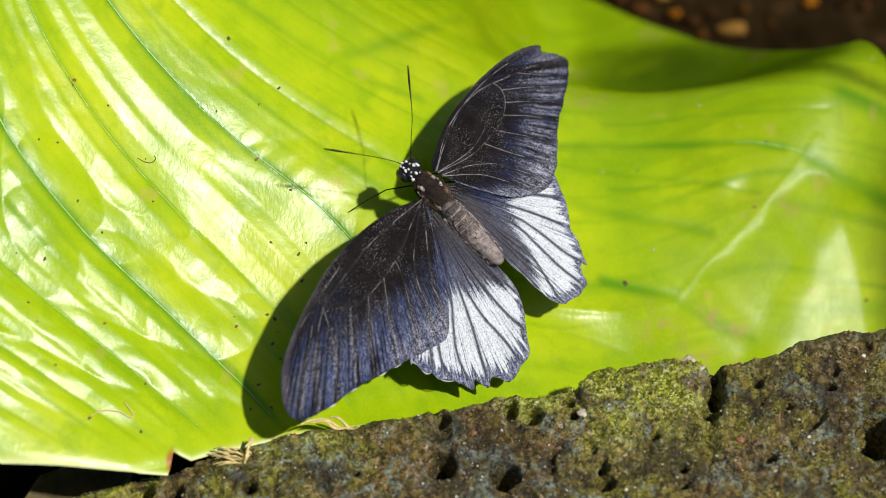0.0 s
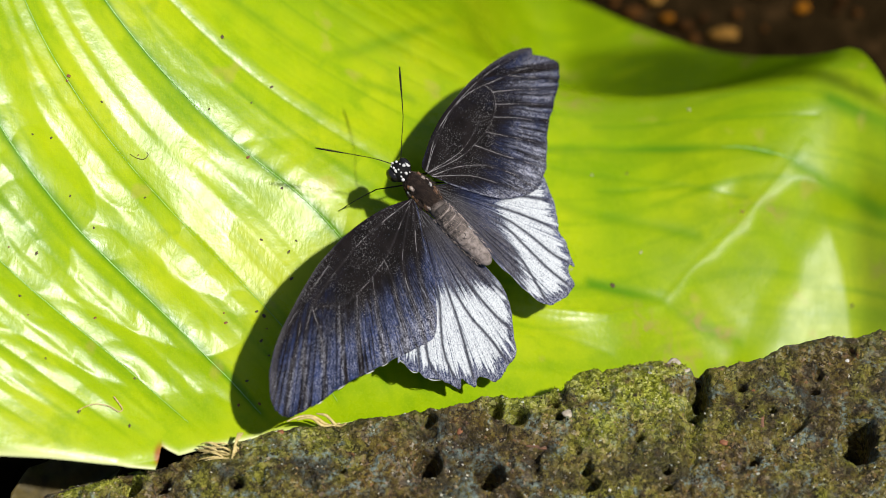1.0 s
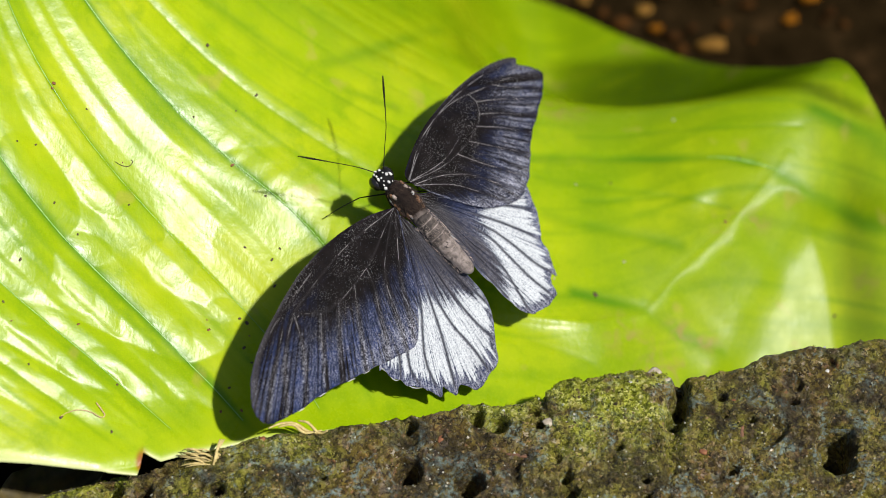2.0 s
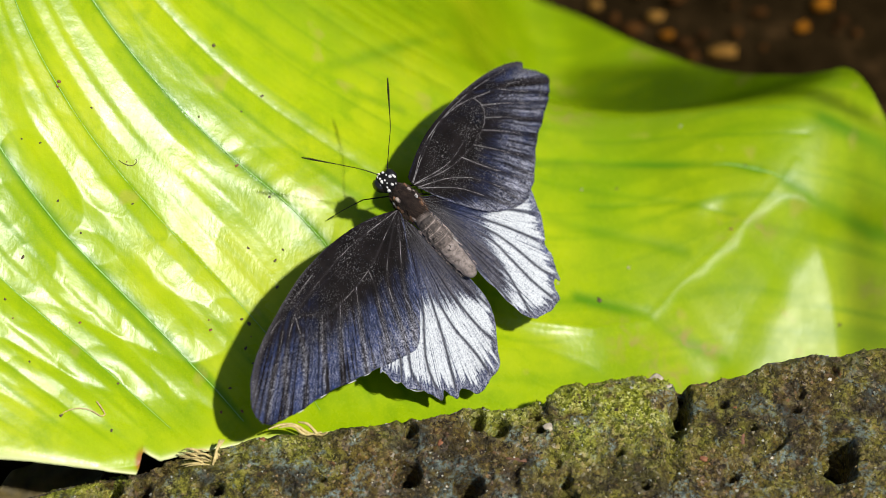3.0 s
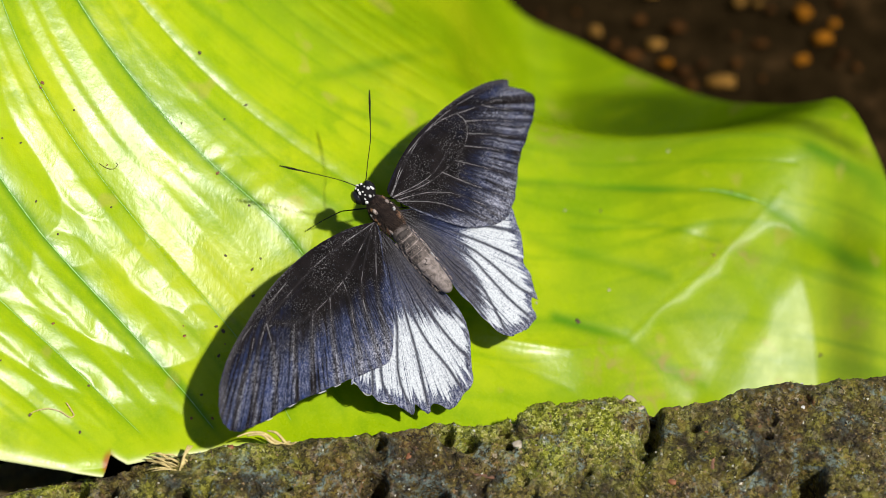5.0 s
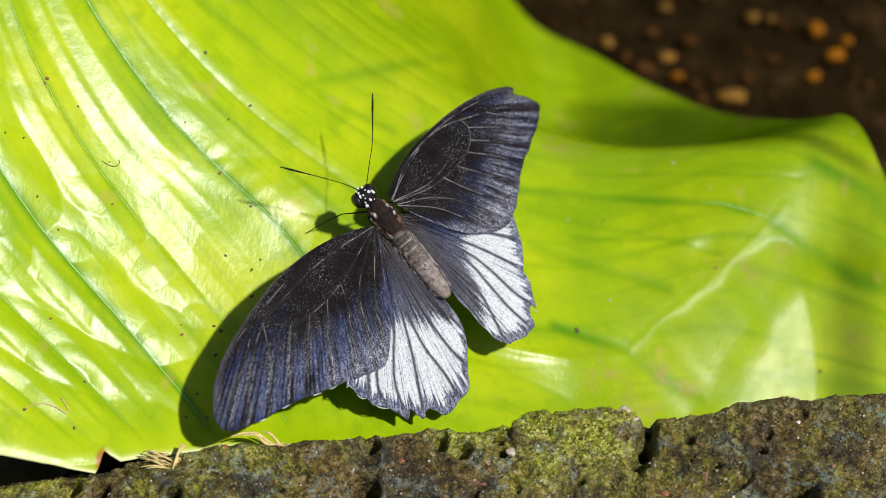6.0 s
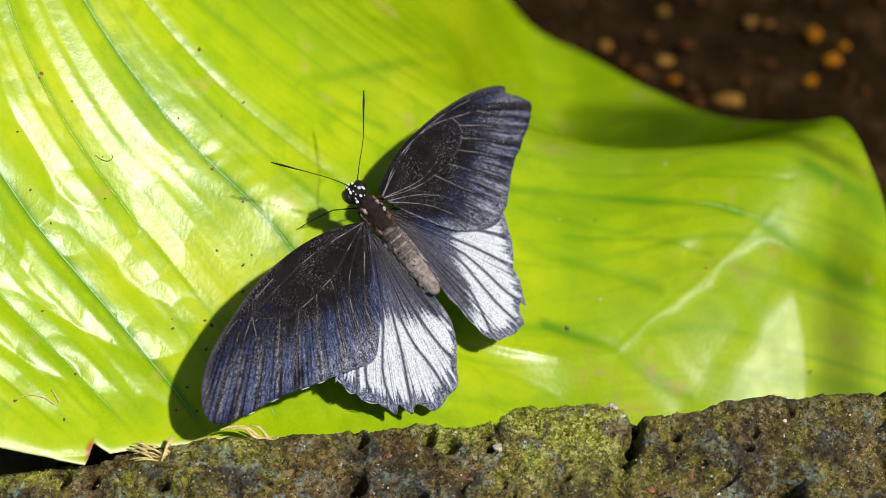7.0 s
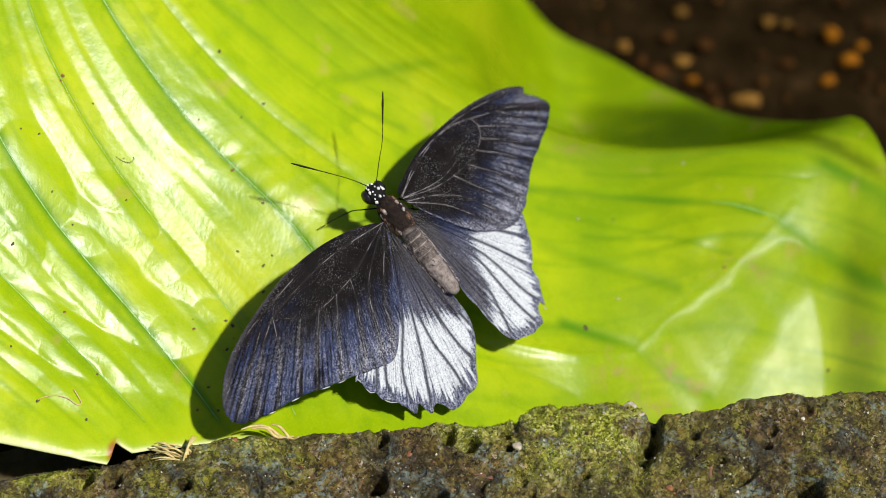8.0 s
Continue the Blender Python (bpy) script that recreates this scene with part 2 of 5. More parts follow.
CORD = simple_material("leaf_vein", (0.13, 0.30, 0.025), (0.27, 0.44, 0.12), 500.0, 0.35)
VEIN = simple_material("wing_vein", (0.012, 0.010, 0.011), (0.26, 0.24, 0.24), 900.0, 0.5)
DARK_VEIN = simple_material("dark_wing_vein", (0.008, 0.008, 0.010), (0.03, 0.03, 0.035), 900.0, 0.5)
BLACK = simple_material("black_chitin", (0.002, 0.002, 0.002), (0.006, 0.005, 0.005), 700.0, 0.75)
EYE = simple_material("compound_eye", (0.006, 0.005, 0.005), (0.014, 0.012, 0.012), 3000.0, 0.15, 0.1)
FUR = simple_material("brown_fur", (0.003, 0.002, 0.0018), (0.018, 0.010, 0.007), 900.0, 0.8, 0.8)
HAIR = simple_material("tawny_hair", (0.0015, 0.0010, 0.0009), (0.046, 0.029, 0.020), 380.0, 0.7, 0.2)
BACKBAND = simple_material("dark_brown_abdomen", (0.012, 0.009, 0.0075), (0.135, 0.104, 0.088), 620.0, 0.75, 0.5)
BELLY = simple_material("grey_brown_abdomen", (0.06, 0.048, 0.042), (0.30, 0.25, 0.225), 620.0, 0.6, 0.5)
DORSAL = simple_material("dark_dorsal_hair", (0.008, 0.006, 0.005), (0.055, 0.042, 0.035), 700.0, 0.8, 0.6)
PINK = simple_material("pale_hair", (0.16, 0.12, 0.10), (0.36, 0.29, 0.25), 900.0, 0.6, 0.3)
for glossless in (BLACK, FUR, HAIR, BELLY):
    glossless.node_tree.nodes["Principled BSDF"].inputs["Specular IOR Level"].default_value = 0.15
TUFT = simple_material("orange_brown_hair", (0.05, 0.022, 0.008), (0.22, 0.10, 0.04), 900.0, 0.7, 0.3)
SPOT = simple_material("white_spot", (0.34, 0.33, 0.32), (0.58, 0.57, 0.55), 900.0, 0.7)
STRAW = simple_material("dry_straw", (0.30, 0.22, 0.07), (0.60, 0.48, 0.20), 900.0, 0.7)
RUST = simple_material("rusty_scrap", (0.10, 0.03, 0.01), (0.26, 0.10, 0.035), 700.0, 0.7)
THREAD = simple_material("pinkish_thread", (0.42, 0.26, 0.12), (0.55, 0.38, 0.20), 700.0, 0.7)
DEAD = simple_material("dead_leaf_brown", (0.03, 0.022, 0.003), (0.10, 0.070, 0.010), 120.0, 0.7)
PALE = simple_material("pale_stone", (0.20, 0.16, 0.11), (0.46, 0.40, 0.31), 500.0, 0.8)
WOOD = simple_material("reddish_wood", (0.05, 0.022, 0.012), (0.17, 0.08, 0.04), 600.0, 0.8)
SPECK = simple_material("dark_grain", (0.03, 0.018, 0.008), (0.10, 0.06, 0.025), 900.0, 0.7)
TAN = pebble_material("tan_pebble", (0.10, 0.046, 0.006), (0.27, 0.142, 0.030))
ORANGE = pebble_material("orange_pebble", (0.15, 0.050, 0.002), (0.33, 0.125, 0.006))
BROWN = pebble_material("brown_pebble", (0.024, 0.0095, 0.0016), (0.10, 0.039, 0.007))


# ---- building helpers ----
def link_mesh(name, bm, mat, smooth=True):
    me = bpy.data.meshes.new(name)
    bm.to_mesh(me)
    bm.free()
    me.materials.append(mat)
    if smooth:
        me.polygons.foreach_set("use_smooth", [True] * len(me.polygons))
    return new(name, me)


def part(name, bm, mat, parent, label="", smooth=True):
    ob = link_mesh(name, bm, mat, smooth)
    ob.parent = parent
    if label:
        ob["label"] = label
    return ob


def grid_mesh(name, points, mat, attrs=None):
    """A sheet from an array of rows x columns x 3, with float attributes per corner point."""
    nr, nc = points.shape[:2]
    idx = np.arange(nr * nc).reshape(nr, nc)
    faces = np.stack([idx[:-1, :-1], idx[:-1, 1:], idx[1:, 1:], idx[1:, :-1]], -1).reshape(-1, 4)
    me = bpy.data.meshes.new(name)
    me.from_pydata(points.reshape(-1, 3).tolist(), [], faces.tolist())
    me.polygons.foreach_set("use_smooth", [True] * len(me.polygons))
    for key, values in (attrs or {}).items():
        a = me.attributes.new(key, "FLOAT", "POINT")
        a.data.foreach_set("value", np.ascontiguousarray(values, dtype=np.float32).ravel())
    me.materials.append(mat)
    me.update()
    return me


def smooth_line(points, n):
    """Catmull-Rom through the points, n samples."""
    p = np.array(points, float)
    p = np.vstack([2 * p[0] - p[1], p, 2 * p[-1] - p[-2]])
    out = []
    for u in np.linspace(0, len(p) - 3 - 1e-9, n):
        i = int(u)
        f = u - i
        a, b, c, d = p[i:i + 4]
        out.append(0.5 * (2 * b + (c - a) * f + (2 * a - 5 * b + 4 * c - d) * f * f + (3 * b - a - 3 * c + d) * f ** 3))
    return np.array(out)


def tube(bm, points, radii, sides=6, n=None):
    """A tapered round tube along the points."""
    pts = smooth_line(points, n or max(8, 4 * len(points)))
    rad = np.interp(np.linspace(0, 1, len(pts)), np.linspace(0, 1, len(radii)), radii)
    rings = []
    for k, (p, r) in enumerate(zip(pts, rad)):
        d = Vector(pts[min(k + 1, len(pts) - 1)] - pts[max(k - 1, 0)]).normalized()
        side = d.orthogonal().normalized() if abs(d.z) > 0.95 else d.cross(Vector((0, 0, 1))).normalized()
        upv = side.cross(d)
        rings.append([bm.verts.new(Vector(p) + (side * math.cos(a) + upv * math.sin(a)) * float(r)) for a in np.linspace(0, 2 * math.pi, sides, endpoint=False)])
    for a, b in zip(rings, rings[1:]):
        for k in range(sides):
            bm.faces.new((a[k], a[(k + 1) % sides], b[(k + 1) % sides], b[k]))
    bm.faces.new(rings[0][::-1])
    bm.faces.new(rings[-1])
    return bm


def blob(bm, m, sub=3, rough=0.0, scale=1.0):
    """A ball shaped by the matrix m, with an uneven surface."""
    made = bmesh.ops.create_icosphere(bm, subdivisions=sub, radius=1.0)["verts"]
    for v in made:
        if rough:
            v.co *= 1 + rough * noise.noise(v.co * scale + Vector((m.translation.x * 900, m.translation.y * 900, 3)))
        v.co = m @ v.co
    return made


def frame_of(origin, xa, ya):
    x, y = Vector(xa).normalized(), Vector(ya).normalized()
    z = x.cross(y).normalized()
    y = z.cross(x)
    return Matrix(((x.x, y.x, z.x, origin[0]), (x.y, y.y, z.y, origin[1]), (x.z, y.z, z.z, origin[2]), (0, 0, 0, 1)))


def step(a, b, x):
    t = np.clip((x - a) / (b - a), 0, 1)
    return t * t * (3 - 2 * t)


# ---- ground ----
def build_ground():
    xs = np.unique(np.concatenate([np.linspace(-0.5, 0.5, 41), [-2500, -400, -20, -2, 2, 20, 400, 2500]]))
    pts = np.zeros((len(xs), len(xs), 3))
    for j, y in enumerate(xs):
        for i, x in enumerate(xs):
            near = max(abs(x), abs(y)) <= 0.5
            z = 0.004 * noise.noise(Vector((x * 18, y * 18, 0))) - 0.002 if near else -0.002
            pts[j, i] = (x, y, z)
    tagged(new("ground", grid_mesh("ground", pts, SOIL)), "dark moist garden soil strewn with small pebbles", "ground", kind="structure")


build_ground()

# ---- the leaf ----
# Heights in millimetres of the control net of the blade, 6 cm apart.
LATTICE = (
    (104, 112, 122, 134, 152, 167, 181, 201, 215, 219),
    (114, 122, 126, 125, 127, 130, 130, 147, 161, 158),
    (127, 137, 144, 133, 95, 95, 70, 83, 106, 92),
    (139, 154, 170, 149, 123, 123, 78, 81, 39, 31),
    (147, 166, 192, 162, 149, 107, 83, 114, 29, 27),
    (144, 159, 182, 171, 131, 66, 22, 128, 111, 73),
    (134, 141, 146, 129, 94, 33, -45, -3, 39, 48),
    (118, 118, 113, 95, 65, 18, -43, -45, -20, -1),
    (99, 94, 84, 65, 35, -7, -55, -74, -66, -50),
)

NET = np.array(LATTICE, float) / 1000
NET_X, NET_Y, PITCH = -0.30, -0.18, 0.06


def spline(u):
    return np.stack([(1 - u) ** 3, 3 * u ** 3 - 6 * u * u + 4, -3 * u ** 3 + 3 * u * u + 3 * u + 1, u ** 3], -1) / 6


def fold(x, y):
    """The blade bends down past the crease."""
    ax, ay, bx, by = 0.1078, 0.0349, 0.0651, -0.0143
    dx, dy = bx - ax, by - ay
    n = math.hypot(dx, dy)
    s = -((x - ax) * dy - (y - ay) * dx) / n
    along = ((x - ax) * dx + (y - ay) * dy) / n
    live = step(0.10, 0.062, along)
    vx, vy = 0.047, -0.013
    below = -((y - ay - 0.003) * vx - (x - ax) * vy) / math.hypot(vx, vy)
    s = 0.5 * (s + below - np.sqrt((s - below) ** 2 + 0.012 ** 2) + 0.003)
    s = s + 0.0009 * np.sin(along * 170) + 0.0005 * np.sin(along * 430 + 1)
    past = (np.sqrt(s * s + 0.0011 ** 2) + s) / 2
    return -live * (0.26 * past + 0.007 * (1 - np.exp(-past / 0.018)))


def ridge(x):
    return 0.0665 - 0.15 * (x - 0.07)


def blade(x, y):
    """The height of the blade: behind the ridge it falls steeply to a low back flap."""
    r = ridge(x)
    d = y - r
    top = sheet(x, r)
    wide, soft = 0.024, 0.0025
    past, over = (np.sqrt(d * d + soft ** 2) + d) / 2, (np.sqrt((d - wide) ** 2 + soft ** 2) + d - wide) / 2
    slope = -0.022 + 0.95 * (x - 0.055) - 0.7 * (y - 0.14)
    low = 0.021 + 0.33 * (x - 0.06) - 0.2 * (y - 0.14)
    slope = 0.5 * (slope + low + np.sqrt((slope - low) ** 2 + 0.008 ** 2))
    flap = 0.5 * (slope + 0.085 - np.sqrt((slope - 0.085) ** 2 + 0.006 ** 2))
    fall = sheet(x, np.minimum(y, r)) - (top - flap) * (past - over) / wide
    k = step(0.0, 0.05, x) * step(-0.012, -0.002, d)
    return sheet(x, y) * (1 - k) + fall * k


def facet(x, y):
    """Where the blade lies flat beyond the crease."""
    right_of = 0.861 * (x - 0.093) - 0.508 * (y + 0.012)
    return step(-0.002, 0.010, right_of) * step(0.034, 0.018, y) * step(0.080, 0.094, x)


def sheet(x, y):
    """The height of the smooth sheet over the point x, y (arrays)."""
    gx, gy = (x - NET_X) / PITCH, (y - NET_Y) / PITCH
    i, j = np.clip(np.floor(gx).astype(int), 1, 7), np.clip(np.floor(gy).astype(int), 1, 6)
    wx, wy = spline(gx - i), spline(gy - j)
    z = np.zeros_like(gx)
    for a in range(4):
        for b in range(4):
            z += wy[..., a] * wx[..., b] * NET[j - 1 + a, i - 1 + b]
    z = z + fold(x, y)
    k = facet(x, y)
    z = z * (1 - k) + k * (0.0701 - 0.20 * (x - 0.1138) + 0.395 * (y - 0.0037))
    over = x - np.interp(y, (-0.02, -0.006, 0.010, 0.024, 0.034), (0.128, 0.1262, 0.1238, 0.1190, 0.1140))
    return z - 0.26 * (np.sqrt(over * over + 0.0007 ** 2) + over) / 2 * step(0.042, 0.026, y)


def vein_field(x, y):
    """Runs up by one from vein to vein; the veins fan out from the leaf's base."""
    upper = step(-0.025, 0.005, y)
    x, y = x * 10, y * 10
    c = VEINS
    v = (c[0] + c[1] * x + c[2] * y + c[3] * x * x + c[4] * x * y + c[5] * y * y
         + c[6] * x ** 3 + c[7] * x * x * y + c[8] * x * y * y + c[9] * y ** 3)
    return v - (0.04 + 0.16 * upper) * step(3.0, 4.15, v)


VEINS = (4.95, 1.734, 2.717, -0.577, -2.22, 3.542, -0.016, -1.999, 3.903, 1.894)
# Margins of the blade: x, front y and x, back y.
FRONT = ((-0.26, -0.02), (-0.20, -0.065), (-0.16, -0.080), (-0.123, -0.0842), (-0.108, -0.0832), (-0.093, -0.0828), (-0.0795, -0.0822), (-0.0790, -0.0800),
         (-0.0783, -0.0752), (-0.0760, -0.0762), (-0.0735, -0.0770), (-0.066, -0.0735), (-0.059, -0.0712), (-0.046, -0.0662), (-0.033, -0.0636), (-0.017, -0.0600), (0.0, -0.0565),
         (0.03, -0.0490), (0.05, -0.0410), (0.09, -0.0370), (0.12, -0.0300), (0.15, -0.0250), (0.19, -0.0100))
BACK = ((-0.26, 0.0), (-0.22, 0.14), (-0.15, 0.215), (-0.08, 0.222), (-0.03, 0.200), (0.0, 0.184),
        (0.024, 0.1672), (0.045, 0.1528), (0.065, 0.1346), (0.078, 0.1238), (0.086, 0.1174), (0.092, 0.1130), (0.098, 0.1080), (0.104, 0.1020), (0.11, 0.0955), (0.117, 0.0885), (0.124, 0.0850), (0.129, 0.0850), (0.133, 0.0830), (0.137, 0.0770), (0.141, 0.0685), (0.145, 0.0610), (0.155, 0.040),
        (0.175, 0.015), (0.19, -0.008))


CREASE = ((0.112, 0.044), (0.1087, 0.0391), (0.0886, 0.0152), (0.0742, 0.0004), (0.0660, -0.0101), (0.0494, -0.0173), (0.0340, -0.0186), (0.0221, -0.0192))


def from_line(x, y, line):
    """The distance of the points from a line."""
    best = np.full(x.shape, 9.0)
    for (ax, ay), (bx, by) in zip(line, line[1:]):
        dx, dy = bx - ax, by - ay
        t = np.clip(((x - ax) * dx + (y - ay) * dy) / (dx * dx + dy * dy), 0, 1)
        best = np.minimum(best, np.hypot(x - ax - t * dx, y - ay - t * dy))
    return best


def pleat(v):
    """From vein to vein the blade climbs evenly and falls back."""
    f = v - np.floor(v)
    up, down = f / 0.58, (1 - f) / 0.42
    soft = 0.04
    h = -soft * np.log(np.exp(-up / soft) + np.exp(-down / soft))
    return h


def folds(f, breaks, slopes):
    """The height of a strip between two veins that is folded lengthwise: the slopes between the breaks, evened out to return to nought."""
    breaks = np.array((0.0, *breaks, 1.0))
    steps = np.diff(breaks) * np.array(slopes, float)
    steps = steps - steps.sum() * np.diff(breaks)
    h = np.concatenate([[0.0], np.cumsum(steps)])
    return sum(np.interp(f + d, breaks, h) for d in (-0.016, 0.0, 0.016)) / 3


def rim_line(x):
    """The front margin without its tear."""
    return np.interp(x, (-0.26, -0.20, -0.16, -0.12, -0.09, -0.075, -0.059, 0.0, 0.05, 0.19), (-0.02, -0.065, -0.08, -0.084, -0.083, -0.078, -0.072, -0.056, -0.041, -0.01))


def relief(x, y):
    """The height of the blade's upper side, pleats and waves included."""
    v = vein_field(x, y)
    edge = y - rim_line(x)
    calm = step(0.004, 0.028, edge)
    strong = (0.10 + 0.90 * step(0.03, -0.03, x)) * calm * (1 - 0.8 * step(4.9, 5.7, v))
    flat = np.stack([x.ravel(), y.ravel(), v.ravel()], -1)
    wave, crumple, swell, ripple = (np.zeros(len(flat)) for _ in range(4))
    for k, (a, b, c) in enumerate(flat):
        s = a - b
        wave[k] = noise.noise(Vector((a * 32, b * 32, 1.7)))
        crumple[k] = abs(noise.noise(Vector((c * 1.2, s * 26, 5.2)))) + 0.3 * abs(noise.noise(Vector((c * 2.1, s * 66, 2.2))))
        swell[k] = noise.noise(Vector((math.floor(c) * 3.7, s * 17, 8.1)))
        ripple[k] = noise.noise(Vector((c * 2.2, s * 210, 3.3)))
    wave, crumple, swell, ripple = (q.reshape(x.shape) for q in (wave, crumple, swell, ripple))
    low = step(0.012, -0.040, y + 0.25 * x)
    plain = (1.35 - 0.6 * low) * PLEAT * (1 + (0.25 + 0.3 * low) * swell) * pleat(v) + HALF_PLEAT * pleat(2 * v)
    f, strip = v - np.floor(v), np.floor(v)
    lower = step(0.014, -0.002, y)
    upper_three = folds(f, (0.22, 0.37, 0.43, 0.67), (-2.4, 3.4, -1.6, 3.1, -2.2))
    lower_three = folds(f, (0.25, 0.44, 0.62, 0.97), (-4.0, 1.5, -7.0, 1.2, -4.0))
    two = folds(f, (0.63, 0.76, 0.82), (-1.5, 3.2, -1.5, 2.8))
    laid = 0.001 * np.where(strip == 3, upper_three * (1 - lower) + lower_three * lower, np.where(strip == 2, two, 0.0))
    known = np.where(strip == 2, 1 - 0.8 * low, np.where(strip == 3, 1 - 0.45 * low, np.where(strip == 4, 0.75 * (1 - low), 0.0)))
    quiet = 1 - 0.65 * np.where(strip == 3, step(-0.045, -0.02, y), 0.0)
    z = blade(x, y) + strong * (plain * (1 - known) + laid * known)
    z = z + (0.0002 + (0.0002 + 0.0016 * low) * strong) * quiet * crumple + (0.0003 + 0.0001 * strong) * wave
    z = z + strong * step(2.2, 2.6, v) * step(6.0, 5.2, v) * (0.00011 * step(3.9, 4.1, v) + 0.00004 * step(4.1, 3.9, v) * step(-0.012, 0.012, y)) * ripple
    z = z + (0.15 * (y - 0.0285) - 0.20 * (x - 0.0858)) * np.exp(-((x - 0.0858) / 0.006) ** 2 - ((y - 0.0285) / 0.0045) ** 2)
    z = z + (0.10 * (y - 0.004) - 0.07 * (x + 0.034)) * np.exp(-((x + 0.034) / 0.014) ** 2 - ((y - 0.004) / 0.013) ** 2)
    rise = 0.5 * y - 0.85 * (x + 0.079)
    z = z + 0.09 * (np.sqrt(rise ** 2 + 0.006 ** 2) + rise) / 2
    d = from_line(x, y, CREASE)
    z = z + 0.0002 * np.exp(-(d / 0.0011) ** 2)
    ahead = np.interp(x, (0.010, 0.0221, 0.0340, 0.0494, 0.0660), (-0.0190, -0.0186, -0.0180, -0.0168, -0.0101)) - y
    near = np.sqrt(ahead * ahead + 0.0005 ** 2)
    z = z + 0.17 * (x - 0.039) * np.exp(-((x - 0.039) / 0.017) ** 2 - ((y + 0.020) / 0.008) ** 2)
    z = z + 0.0016 * np.exp(-near / np.where(ahead > 0, 0.0048, 0.011)) * step(0.008, 0.020, x) * step(0.068, 0.052, x)
    for line, depth, width in FURROWS:
        z = z - 0.0003 * depth * np.exp(-(from_line(x, y, line) / width) ** 2)
    return z, v, strong


PLEAT, HALF_PLEAT = 0.00105, 0.00048
# Brown stains on the blade.
STAINS = ((0.0422, 0.1155), (0.0388, 0.0633), (0.0681, 0.1267), (0.0904, 0.0211), (0.0450, 0.0620), (0.0779, -0.0125), (0.0851, -0.0134), (0.1013, 0.0229), (0.1383, 0.0127), (0.0390, 0.0609))
# Furrows of the blade, their shade painted in dark green: line, depth, half width.
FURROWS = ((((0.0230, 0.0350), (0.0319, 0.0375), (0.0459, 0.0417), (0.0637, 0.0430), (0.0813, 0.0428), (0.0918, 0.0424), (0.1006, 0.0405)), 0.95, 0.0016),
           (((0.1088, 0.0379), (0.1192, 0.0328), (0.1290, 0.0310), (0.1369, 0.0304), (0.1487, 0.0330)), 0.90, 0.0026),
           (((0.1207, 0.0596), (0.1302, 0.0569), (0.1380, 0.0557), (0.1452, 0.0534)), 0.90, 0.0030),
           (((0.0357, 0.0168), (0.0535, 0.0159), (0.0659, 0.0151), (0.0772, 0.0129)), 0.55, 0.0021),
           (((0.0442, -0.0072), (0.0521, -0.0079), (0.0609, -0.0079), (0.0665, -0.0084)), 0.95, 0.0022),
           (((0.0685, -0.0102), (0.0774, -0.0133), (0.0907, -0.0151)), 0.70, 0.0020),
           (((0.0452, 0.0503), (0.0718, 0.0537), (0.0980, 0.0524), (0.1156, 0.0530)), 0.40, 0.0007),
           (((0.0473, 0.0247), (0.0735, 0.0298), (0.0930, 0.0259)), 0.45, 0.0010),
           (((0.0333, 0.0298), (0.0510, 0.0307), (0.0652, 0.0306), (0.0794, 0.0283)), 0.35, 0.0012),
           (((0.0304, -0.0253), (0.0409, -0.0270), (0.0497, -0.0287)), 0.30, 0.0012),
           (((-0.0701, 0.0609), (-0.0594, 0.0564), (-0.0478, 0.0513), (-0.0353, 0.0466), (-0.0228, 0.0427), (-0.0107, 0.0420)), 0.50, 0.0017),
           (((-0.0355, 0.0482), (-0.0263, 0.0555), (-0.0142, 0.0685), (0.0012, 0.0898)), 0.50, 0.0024))


